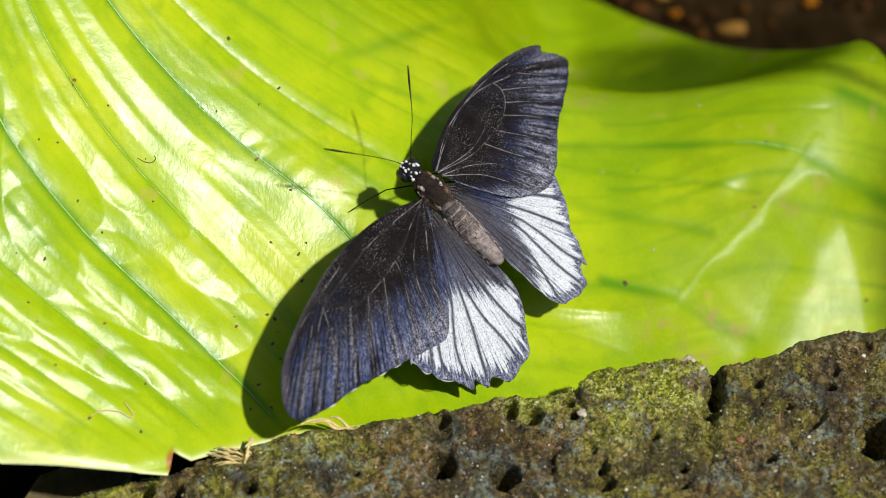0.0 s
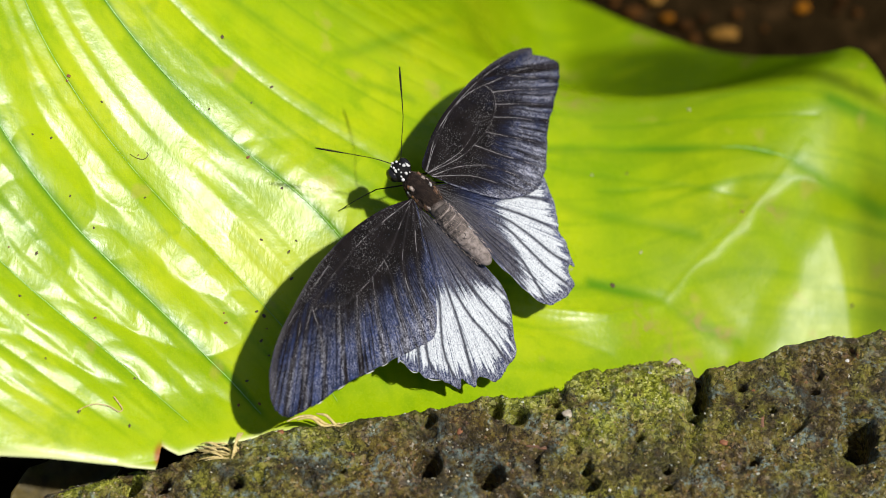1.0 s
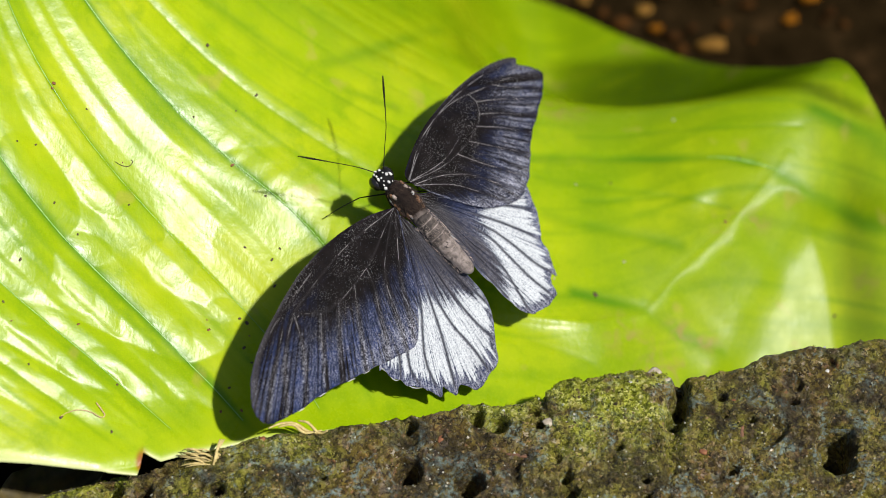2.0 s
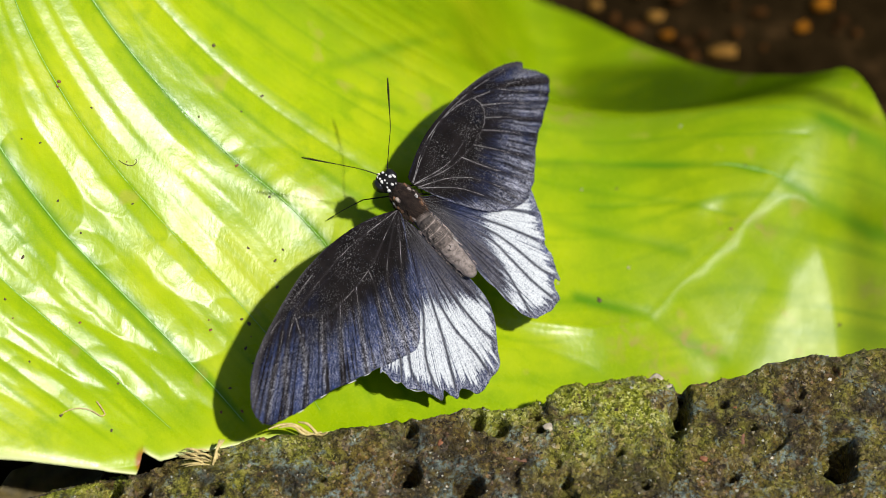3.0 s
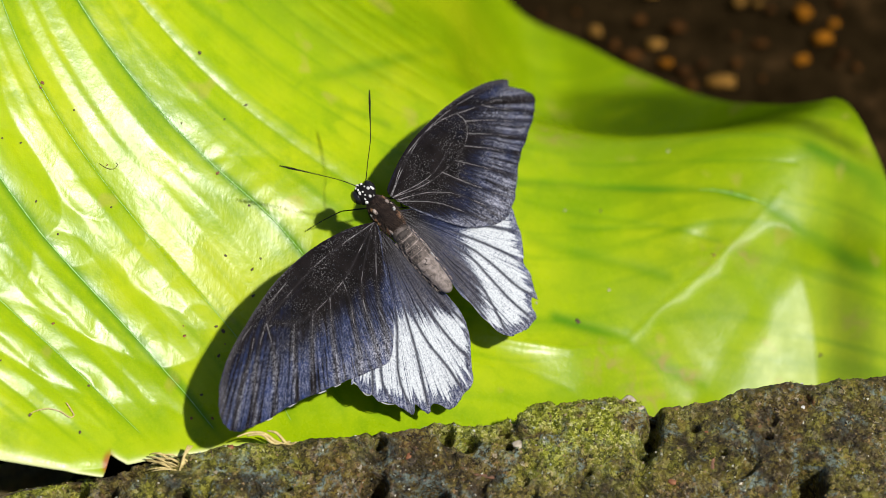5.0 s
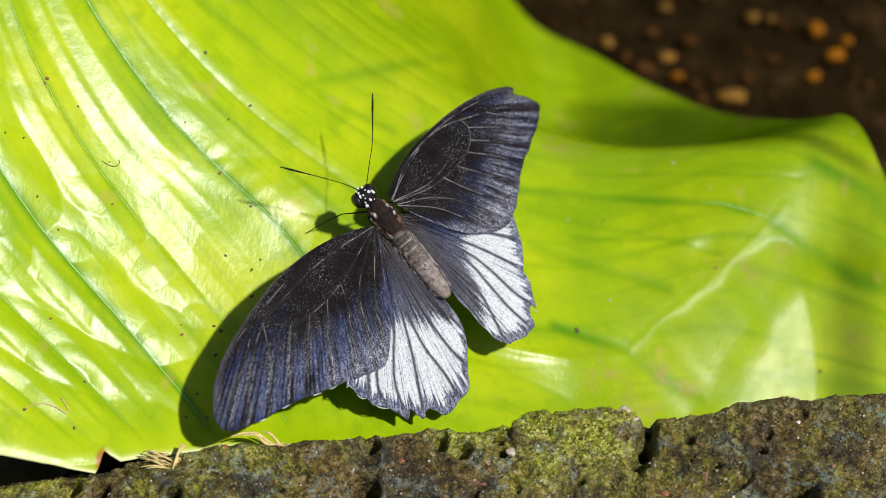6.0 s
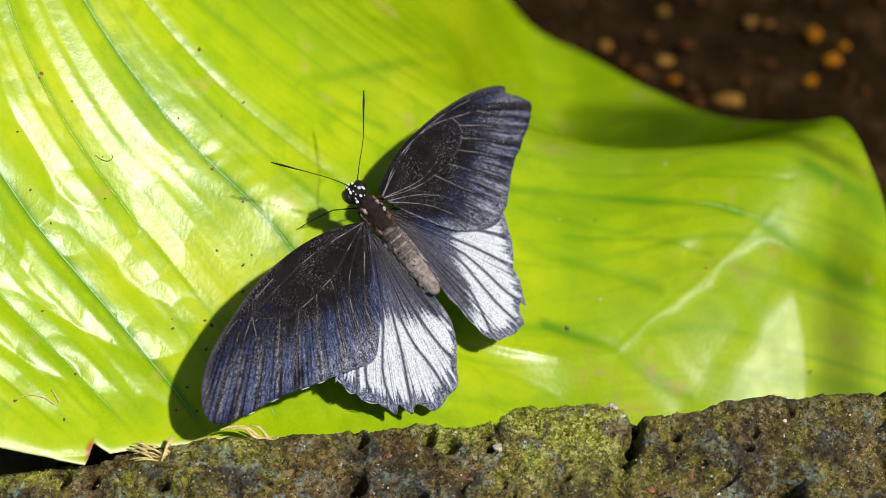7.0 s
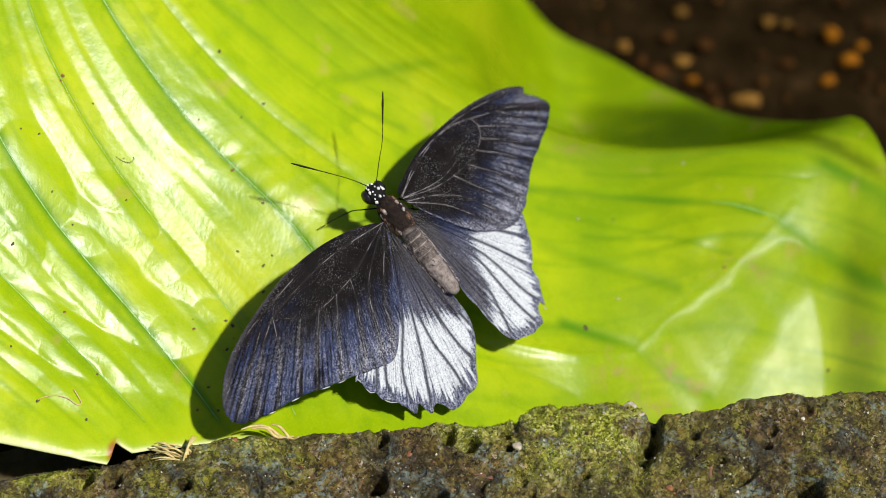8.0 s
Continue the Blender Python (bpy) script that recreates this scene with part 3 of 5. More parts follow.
def build_leaf():
    nr = 560
    xs = np.concatenate([np.linspace(-0.26, -0.135, 60), np.linspace(-0.134, -0.0805, 150), np.linspace(-0.080, -0.0725, 34), np.linspace(-0.072, 0.0, 190), np.linspace(0.001, 0.15, 190), np.linspace(0.151, 0.19, 20)])
    front = np.interp(xs, *zip(*FRONT))
    back = np.interp(xs, *smooth_line(BACK, 400).T)
    u = np.linspace(0, 1, nr)
    x = np.tile(xs, (nr, 1))
    y = front + (back - front) * u[:, None]
    z, v, _ = relief(x, y)
    f = np.abs(v - np.round(v))
    main = np.isin(np.round(v), (2, 4)) * 1.0
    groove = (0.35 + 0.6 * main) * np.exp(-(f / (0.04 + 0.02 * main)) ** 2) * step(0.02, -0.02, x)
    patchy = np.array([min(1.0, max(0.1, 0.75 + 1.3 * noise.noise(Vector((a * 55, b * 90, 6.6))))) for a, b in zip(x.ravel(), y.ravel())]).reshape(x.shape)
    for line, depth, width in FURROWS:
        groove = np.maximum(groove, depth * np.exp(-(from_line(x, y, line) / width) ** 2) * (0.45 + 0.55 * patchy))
    right = step(-0.02, 0.03, x)
    fan = y - 0.02 * step(0.03, 0.10, x) + 0.06 * (x - 0.06) * (y - 0.04) / 0.04
    lanes = [(p * 7.0, (a - b) * 14, 4.0, a * 11, g * 210, r) for p, a, b, g, r in zip(v.ravel(), x.ravel(), y.ravel(), fan.ravel(), right.ravel())]
    streak = np.array([(1 - r) * noise.fractal(Vector((p, q, k)), 0.8, 2.1, 2) + r * noise.fractal(Vector((a, b, 2.0)), 0.8, 2.1, 2) for p, q, k, a, b, r in lanes]).reshape(x.shape)
    edge = y - front
    # The flap's shade is put into the colour: deeper green, stronger dark streaks.
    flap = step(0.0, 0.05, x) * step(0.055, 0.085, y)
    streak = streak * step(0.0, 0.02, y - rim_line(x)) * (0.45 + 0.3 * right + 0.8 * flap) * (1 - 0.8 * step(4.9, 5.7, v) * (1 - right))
    groove = groove * step(0.0, 0.015, y - rim_line(x))
    worn = np.maximum(np.exp(-(from_line(x, y, CREASE[:5]) / 0.005) ** 2), np.exp(-((x - 0.113) ** 2 + (y - 0.034) ** 2) / 0.013 ** 2))
    worn = np.maximum(worn, 0.4 * step(0.05, 0.09, x))
    worn = np.maximum(worn, 0.7 * facet(x, y))
    worn = np.maximum(worn, np.exp(-((x - 0.082) / 0.016) ** 2 - ((y + 0.010) / 0.016) ** 2))
    left = step(-0.03, -0.06, x)
    z = z - 0.002 * left * np.exp(-np.maximum(y - rim_line(x), 0) / 0.003)
    rim = np.exp(-(edge / (0.0010 + 0.0008 * step(-0.08, -0.11, x))) ** 2) * left
    scar = np.exp(-(((x + 0.0786) / 0.0016) ** 2 + ((y + 0.0780) / 0.0034) ** 2) ** 2)
    rim = rim * (1 - scar)
    brown = np.exp(-(from_line(x, y, ((0.060, -0.018), (0.072, -0.026), (0.080, -0.024))) / 0.007) ** 2)
    for sx, sy in STAINS:
        brown = np.maximum(brown, 1.3 * np.exp(-(((x - sx) / 0.0045) ** 2 + ((y - sy) / 0.0035) ** 2)))
    me = grid_mesh("blade", np.stack([x, y, z], -1), LEAF, {"groove": np.clip(groove, 0, 1), "streak": streak, "worn": worn, "rim": rim, "scar": scar, "dull": flap, "brown": brown, "deep_and_shade": step(0.0, 0.07, x) + 0.5 * step(0.04, 0.10, y) * (1 - step(0.0, 0.07, x)) + 0.9 * flap})
    root = tagged(new("leaf"), "large glossy yellow-green leaf with curved parallel veins and torn margin", "leaf")
    ob = new("blade", me)
    ob.parent = root
    thick = ob.modifiers.new("thickness", "SOLIDIFY")
    thick.thickness, thick.offset = 0.0006, -1.0
    # the main veins, thin pale cords in the grooves
    for k in (1, 2, 3, 4):
        px = np.linspace(-0.20, 0.135, 220)
        yy = np.linspace(-0.08, 0.20, 561)
        line = []
        for xx in px:
            vv = vein_field(np.full(yy.shape, xx), yy) - k
            lo, hi = np.interp(xx, *zip(*FRONT)) + 0.006, np.interp(xx, *zip(*BACK)) - 0.006
            hits = [i for i in range(560) if vv[i] <= 0 < vv[i + 1] and lo < yy[i] < hi]
            if hits:
                i = hits[0]
                line.append((xx, yy[i] + (yy[i + 1] - yy[i]) * (-vv[i]) / (vv[i + 1] - vv[i])))
        line = [q for q in line if abs(q[1] - line[len(line) // 2][1]) < 1] if line else line
        runs, run = [], []
        for q in line:
            if run and math.hypot(q[0] - run[-1][0], q[1] - run[-1][1]) > 0.012:
                runs.append(run)
                run = []
            run.append(q)
        runs.append(run)
        run = max(runs, key=len)
        if len(run) < 12:
            continue
        q = np.array(run)[::2]
        q = q[q[:, 0] < 0.0]
        if len(q) < 6:
            continue
        zz = relief(q[:, 0], q[:, 1])[0]
        bm = bmesh.new()
        thickv = 0.00026 if k in (2, 4, 7) else 0.00014
        tube(bm, np.stack([q[:, 0], q[:, 1], zz + 0.00004], -1), (thickv, thickv, thickv * 0.6), 6, 2 * len(q))
        part("vein", bm, CORD, root)
    q = smooth_line(((0.0860, 0.0428), (0.0918, 0.0424), (0.1006, 0.0405), (0.1088, 0.0381)), 60)
    bm = bmesh.new()
    tube(bm, np.stack([q[:, 0], q[:, 1], relief(q[:, 0], q[:, 1])[0]], -1), (0.00006, 0.00022, 0.00034, 0.00030, 0.0001), 6, 60)
    part("vein", bm, CORD, root)
    return root


build_leaf()


def rest(x, y):
    """The height of the leaf's upper side."""
    return float(relief(np.array([x]), np.array([y]))[0][0])


# ---- the rock ----
EDGE = ((-0.40, -0.17), (-0.20, -0.125), (-0.14, -0.098), (-0.118, -0.089), (-0.1017, -0.0828), (-0.0831, -0.0784), (-0.0629, -0.0731), (-0.0458, -0.0670),
        (-0.0267, -0.0643), (-0.0044, -0.0606), (0.0116, -0.0559), (0.0277, -0.0564), (0.0325, -0.0535), (0.0372, -0.0497), (0.0518, -0.0463),
        (0.0615, -0.0449), (0.0700, -0.0453), (0.0735, -0.0465), (0.0924, -0.0420), (0.1039, -0.0360), (0.117, -0.0350), (0.1365, -0.0304), (0.20, -0.020), (0.40, 0.02))
TOP = 0.114


def grow_moss(points, moss):
    """Small upright shoots where the moss grows, and loose grit all over the top."""
    rnd = np.random.RandomState(5)
    spots = points[rnd.choice(len(points), 2600, p=moss ** 2 / (moss ** 2).sum())]
    verts, faces = [], []
    for p in spots:
        for _ in range(4):
            a, lean = rnd.uniform(0, 6.3), rnd.uniform(-0.5, 0.5, 2)
            hgt, w = rnd.uniform(0.0002, 0.0006), rnd.uniform(0.00010, 0.00022)
            q = p + rnd.uniform(-0.0004, 0.0004, 3) * (1, 1, 0)
            side = np.array((math.cos(a), math.sin(a), 0)) * w
            n = len(verts)
            verts += [q - side - (0, 0, 0.0002), q + side - (0, 0, 0.0002), q + (lean[0] * hgt, lean[1] * hgt, hgt)]
            faces.append((n, n + 1, n + 2))
    me = bpy.data.meshes.new("moss")
    me.from_pydata(verts, [], faces)
    me.materials.append(MOSS)
    tagged(new("moss", me), "yellow-green moss growing on the rock's rim", "moss", kind="stuff")
    keep = (points[:, 2] > TOP - 0.012) & (points[:, 0] > -0.13) & (points[:, 0] < 0.16)
    spots = points[keep][rnd.choice(keep.sum(), 6500)]
    shape = np.array(((1, 0, 0), (-1, 0, 0), (0, 1, 0), (0, -1, 0), (0, 0, 1), (0, 0, -1)), float)
    tris = ((0, 2, 4), (2, 1, 4), (1, 3, 4), (3, 0, 4), (2, 0, 5), (1, 2, 5), (3, 1, 5), (0, 3, 5))
    verts, faces = [], []
    for p in spots:
        size = rnd.uniform(0.00012, 0.00045) * (1.5 if rnd.rand() < 0.06 else 1)
        a = rnd.uniform(0, 6.3)
        turn = np.array(((math.cos(a), -math.sin(a), 0), (math.sin(a), math.cos(a), 0), (0, 0, 1)))
        n = len(verts)
        verts += list((shape * rnd.uniform(0.6, 1.4, (6, 1)) * size * (1.2, 0.9, 0.7)) @ turn.T + p)
        faces += [tuple(n + k for k in t) for t in tris]
    me = bpy.data.meshes.new("grit")
    me.from_pydata(verts, [], faces)
    me.materials.append(GRIT)
    tagged(new("grit", me), "loose grey and tan grit on the rock", "grit", kind="stuff")


def build_rock():
    xs = np.concatenate([np.linspace(-0.40, -0.135, 30), np.linspace(-0.13, 0.16, 640), np.linspace(0.165, 0.40, 30)])
    edge = np.interp(xs, *zip(*EDGE))
    depth = np.concatenate([np.linspace(0, 0.060, 190), np.linspace(0.063, 0.12, 14)])
    rows, moss = [], []
    for lift in (0.0, 0.25, 0.5, 0.7, 0.82, 0.9, 0.95, 0.98):
        row = []
        for x, e in zip(xs, edge):
            n = noise.fractal(Vector((x * 70, lift * 6, 2.0)), 0.9, 2.1, 4)
            row.append((x, e - 0.007 + 0.006 * lift ** 2 + 0.0025 * n * (1 - lift), TOP * lift - 0.004))
        rows.append(row)
        moss.append([0.0] * len(xs))
    for d in depth:
        row, mrow = [], []
        for x, e in zip(xs, edge):
            y = e - d
            p = Vector((x, y, 0))
            jag = 0.0010 * noise.fractal(Vector((x * 130, y * 60, 5)), 0.9, 2.1, 4) * math.exp(-d / 0.004)
            h = 0.0017 * noise.fractal(p * 48, 0.8, 2.1, 5) + 0.0008 * noise.fractal(p * 330, 0.6, 2.1, 4) + 0.0008 * abs(noise.noise(p * 700))
            pit = noise.noise(p * 95 + Vector((7, 3, 1)))
            h -= 0.0050 * max(0.0, pit - 0.42) / 0.3
            pit = noise.noise(p * 210 + Vector((1, 9, 4)))
            h -= 0.0018 * max(0.0, pit - 0.34) / 0.3
            h -= 0.004 * math.exp(-d / 0.0016)
            for cx, cy, r, k in PITS:
                q = ((x - cx) ** 2 + (y - cy) ** 2) / (r * r)
                if q < 9:
                    h -= 1.5 * k * math.exp(-(q * (1 + 0.5 * noise.noise(p * 260))) ** 2)
            crack = abs(x - 0.0735 - 0.12 * (y + 0.046) - 0.0024 * noise.fractal(p * 120, 0.8, 2.1, 3))
            h -= 0.012 * math.exp(-(crack / (0.0014 + 0.0022 * math.exp(-((d - 0.012) / 0.006) ** 2))) ** 2) * math.exp(-d / 0.018)
            crack = abs(x - 0.0335 + 0.25 * (y + 0.055) - 0.0012 * noise.noise(p * 220))
            h -= 0.005 * math.exp(-(crack / 0.0010) ** 2) * math.exp(-d / 0.010)
            lump = math.exp(-(((x - 0.053) / 0.019) ** 4) - ((d - 0.006) / 0.016) ** 2)
            h += 0.0025 * lump
            h -= 0.006 * (1 - float(step(-0.10, -0.05, np.array(x))))
            rim = 0.85 * math.exp(-(d / 0.006) ** 2) * (0.25 if x > 0.072 else 1.0) * min(1.0, max(0.0, 0.45 + 1.6 * noise.noise(Vector((x * 45, 0.3, 2)))))
            patchy = min(1.0, max(0.0, 0.7 + 1.5 * noise.fractal(p * 160, 0.8, 2.1, 3)))
            mrow.append(max(lump, rim) * patchy)
            row.append((x, y + jag, TOP + h))
        rows.append(row)
        moss.append(mrow)
    row = [(x, e - 0.122, -0.004) for x, e in zip(xs, edge)]
    rows.append(row)
    moss.append([0.0] * len(xs))
    me = grid_mesh("rock", np.array(rows)[::-1], ROCK, {"moss": np.array(moss)[::-1]})
    grow_moss(np.array(rows).reshape(-1, 3), np.array(moss).ravel())
    return tagged(new("rock", me), "pitted brown lava rock with moss and pale lichen", "rock")


# Deep holes in the rock: x, y, radius, depth.
PITS = ((-0.0045, -0.0785, 0.0036, 0.010), (0.0130, -0.0810, 0.0038, 0.011), (0.0205, -0.0625, 0.0030, 0.006), (0.0150, -0.0610, 0.0020, 0.004), (-0.0036, -0.0640, 0.0019, 0.005),
        (-0.0574, -0.0845, 0.0017, 0.006), (0.0725, -0.0560, 0.0028, 0.010), (0.0705, -0.0615, 0.0016, 0.006), (0.1165, -0.0665, 0.0052, 0.011), (0.1170, -0.0720, 0.0040, 0.009),
        (0.0625, -0.0800, 0.0011, 0.005), (0.0623, -0.0845, 0.0013, 0.005), (0.1054, -0.0536, 0.0015, 0.004), (0.0400, -0.0790, 0.0020, 0.005), (0.0408, -0.0840, 0.0024, 0.006),
        (0.0312, -0.0590, 0.0017, 0.005), (0.0330, -0.0630, 0.0015, 0.004), (0.0850, -0.0530, 0.0013, 0.004), (0.0930, -0.0600, 0.0012, 0.004), (0.0870, -0.0760, 0.0016, 0.005),
        (-0.0870, -0.0840, 0.0030, 0.007), (-0.0780, -0.0850, 0.0022, 0.006), (-0.0280, -0.0810, 0.0011, 0.003), (0.0550, -0.0700, 0.0012, 0.003))
build_rock()


# ---- the butterfly ----
FW = ((0, 0), (8.5, 4.5), (20.7, 7.6), (34.1, 8.1), (47.1, 5.9), (58.5, 2.6), (66.3, -1.9), (70.9, -7.1), (72.1, -11.4), (70.5, -14.6), (65.8, -16.7), (61.0, -18.5),
      (55.4, -19.7), (50.1, -21.4), (43.4, -24.4), (36.4, -27.1), (27.4, -30.9), (23.1, -31.5), (17.0, -26.8), (11.0, -19.1), (4.8, -9.3), (0.3, -2.4))
HW = ((0, 0), (23.3, -18.4), (35.6, -26.1), (35.1, -27.3), (35.2, -31.0), (33.7, -33.5), (33.4, -36.1), (31.0, -39.5), (29.4, -42.7), (28.2, -46.4), (25.7, -44.8),
      (25.1, -47.7), (24.3, -49.8), (22.1, -48.4), (20.1, -50.1), (18.6, -53.6), (14.8, -54.2), (12.4, -53.4), (7.7, -53.0), (4.1, -48.2), (-0.8, -42.3), (-3.0, -36.3),
      (-3.3, -30.5), (-2.9, -22.3), (-2.2, -14.4), (-1.6, -8.4), (-0.6, -4.4))
FW_R = ((0, 0), (0.6, 1.9), (4.0, 3.2), (10.8, 5.2), (18.6, 6.3), (26.8, 6.3), (35.4, 5.7), (45.4, 3.8), (53.2, 1.1), (58.8, -2.3), (58.2, -4.6), (61.2, -8.4), (62.3, -12.4),
        (59.1, -14.8), (56.3, -16.4), (52.6, -17.5), (47.9, -19.6), (44.4, -20.5), (40.0, -22.9), (34.7, -26.4), (30.0, -28.8), (23.3, -29.8), (13.3, -23.9), (5.6, -12.9), (0.9, -3.3))
HW_R = ((0, 0), (12.4, -9.0), (28.5, -22.4), (31.0, -25.2), (28.7, -28.9), (26.1, -33.7), (23.2, -36.9), (20.8, -38.7), (20.4, -42.3), (18.4, -45.4), (16.3, -49.2), (15.0, -47.4),
        (13.1, -49.4), (11.9, -52.3), (8.9, -52.6), (6.4, -52.5), (3.3, -51.2), (0.3, -49.8), (-1.3, -46.8), (-1.9, -43.2), (-2.6, -39.5), (-2.4, -35.2), (-2.8, -31.4),
        (-2.3, -26.9), (-0.8, -21.6), (-0.8, -16.5), (-2.2, -9.4), (-2.3, -5.4))
LEFT_X, LEFT_Y = (0.585, 0.81, 0.035), (-0.657, 0.449, 0.605)
RIGHT_X, RIGHT_Y = (0.499, 0.858, -0.119), (-0.702, 0.481, 0.524)

# Veins of a forewing and a hindwing, in millimetres outward and forward from the hinge.
FORE_LEFT = (
    ((32.0, 5.8), (48.4, 4.1), (59.4, 0.9), (68.0, -5.1)),
    ((0.0, 0.0), (6.5, -1.9), (15.6, -4.8), (18.9, -5.5)),
    ((18.9, -5.5), (24.9, -6.0), (31.9, -5.9), (37.9, -4.0), (43.9, 1.9)),
    ((18.9, -5.5), (21.5, -11.6), (25.7, -18.2), (30.0, -24.9), (32.7, -28.6)),
    ((24.9, -6.0), (29.9, -12.3), (34.6, -18.5), (39.8, -25.5)),
    ((31.9, -5.9), (36.0, -9.9), (39.4, -13.7), (47.0, -22.3)),
    ((37.9, -4.0), (42.6, -8.8), (48.3, -15.6), (52.3, -20.6)),
    ((43.9, 1.9), (47.8, -5.4), (52.4, -11.4), (59.6, -18.5)),
    ((43.9, 1.9), (52.1, -2.9), (59.5, -9.7), (65.6, -16.5)),
    ((49.7, 1.0), (55.1, -2.5), (62.4, -6.8), (70.9, -13.3)),
    ((1.9, -0.9), (12.0, -7.3), (16.7, -11.8), (20.6, -18.7), (24.1, -26.2), (27.0, -30.6)),
    ((1.1, -1.6), (10.3, -11.6), (14.4, -16.7), (19.8, -26.0), (23.3, -30.9)),
    ((0.0, 0.0), (17.7, 3.1), (31.5, 3.1), (43.9, 1.9)))
HIND_LEFT = (
    ((0.0, 0.0), (4.7, -7.2), (9.7, -15.9), (13.6, -23.2), (19.7, -29.7), (24.8, -36.3), (27.8, -45.5)),
    ((0.0, -0.5), (4.3, -9.8), (8.3, -19.5), (10.9, -24.9), (16.1, -35.4), (23.8, -48.8)),
    ((0.2, -1.2), (3.3, -10.8), (6.8, -19.9), (8.8, -24.9), (10.8, -34.6), (10.9, -44.5), (11.9, -52.7)),
    ((0.1, -1.7), (1.3, -12.7), (3.2, -22.2), (4.4, -29.3), (4.9, -38.6), (4.1, -47.7)),
    ((0.0, 0.0), (15.1, -17.4), (26.6, -29.6), (29.8, -34.7), (30.5, -39.5)),
    ((0.1, -2.1), (0.4, -13.1), (-0.7, -24.9), (-1.8, -38.1)),
    ((9.5, -9.3), (20.5, -21.1), (28.0, -27.4), (33.4, -33.3)))
FORE_RIGHT = (
    ((0.0, 0.0), (4.0, 1.2), (8.6, 3.3), (17.8, 5.2), (29.7, 4.9), (41.3, 3.1), (56.7, -1.4)),
    ((0.3, -0.3), (10.6, 3.1), (20.9, 5.0), (29.2, 4.4), (36.4, 2.0), (45.3, -2.0), (52.2, -4.9), (60.9, -12.2)),
    ((36.4, 2.0), (36.8, -1.4), (34.5, -4.4), (30.7, -6.2), (24.8, -7.1)),
    ((0.2, -0.8), (10.4, -5.0), (18.6, -6.6), (24.8, -7.1)),
    ((0.7, -0.9), (13.4, -4.5), (25.3, -4.0)),
    ((24.8, -7.1), (28.4, -11.7), (38.0, -24.2)),
    ((18.6, -6.6), (23.1, -14.8), (31.6, -28.3)),
    ((0.7, -2.3), (8.6, -6.4), (14.3, -10.9), (17.9, -15.2), (26.2, -29.3)),
    ((0.5, -2.5), (9.3, -10.5), (14.0, -17.3), (19.1, -26.8)),
    ((36.8, -1.4), (44.4, -7.2), (55.1, -16.6)),
    ((34.5, -4.4), (39.8, -9.0), (50.0, -18.7)),
    ((30.7, -6.2), (37.3, -12.7), (43.6, -21.1)),
    ((45.3, -2.0), (49.8, -6.8), (58.5, -15.0)))
HIND_RIGHT = (
    ((0.0, 0.0), (6.2, -11.5), (12.5, -21.6), (16.6, -28.9), (20.8, -38.2)),
    ((-0.4, -0.3), (4.9, -12.5), (10.2, -23.5), (12.0, -30.5), (13.4, -40.7), (15.4, -47.1)),
    ((-0.4, -0.8), (5.0, -14.9), (8.2, -25.1), (8.4, -35.1), (8.7, -43.3), (10.2, -52.1)),
    ((-0.6, -1.5), (2.9, -14.1), (4.1, -22.9), (4.2, -28.1), (4.2, -34.2), (2.7, -40.5), (0.2, -49.2)),
    ((0.0, 0.0), (9.7, -11.2), (18.5, -21.5), (26.6, -31.3)),
    ((-0.9, -2.6), (1.4, -12.8), (1.0, -21.7), (-1.5, -32.1), (-2.0, -41.0)))


def near_lines(px, py, lines):
    """The distance of the points from the nearest of the lines."""
    best = np.full(px.shape, 99.0)
    for line in lines:
        q = smooth_line(line, 14)
        for (ax, ay), (bx, by) in zip(q, q[1:]):
            dx, dy = bx - ax, by - ay
            t = np.clip(((px - ax) * dx + (py - ay) * dy) / (dx * dx + dy * dy), 0, 1)
            best = np.minimum(best, np.hypot(px - ax - t * dx, py - ay - t * dy))
    return best


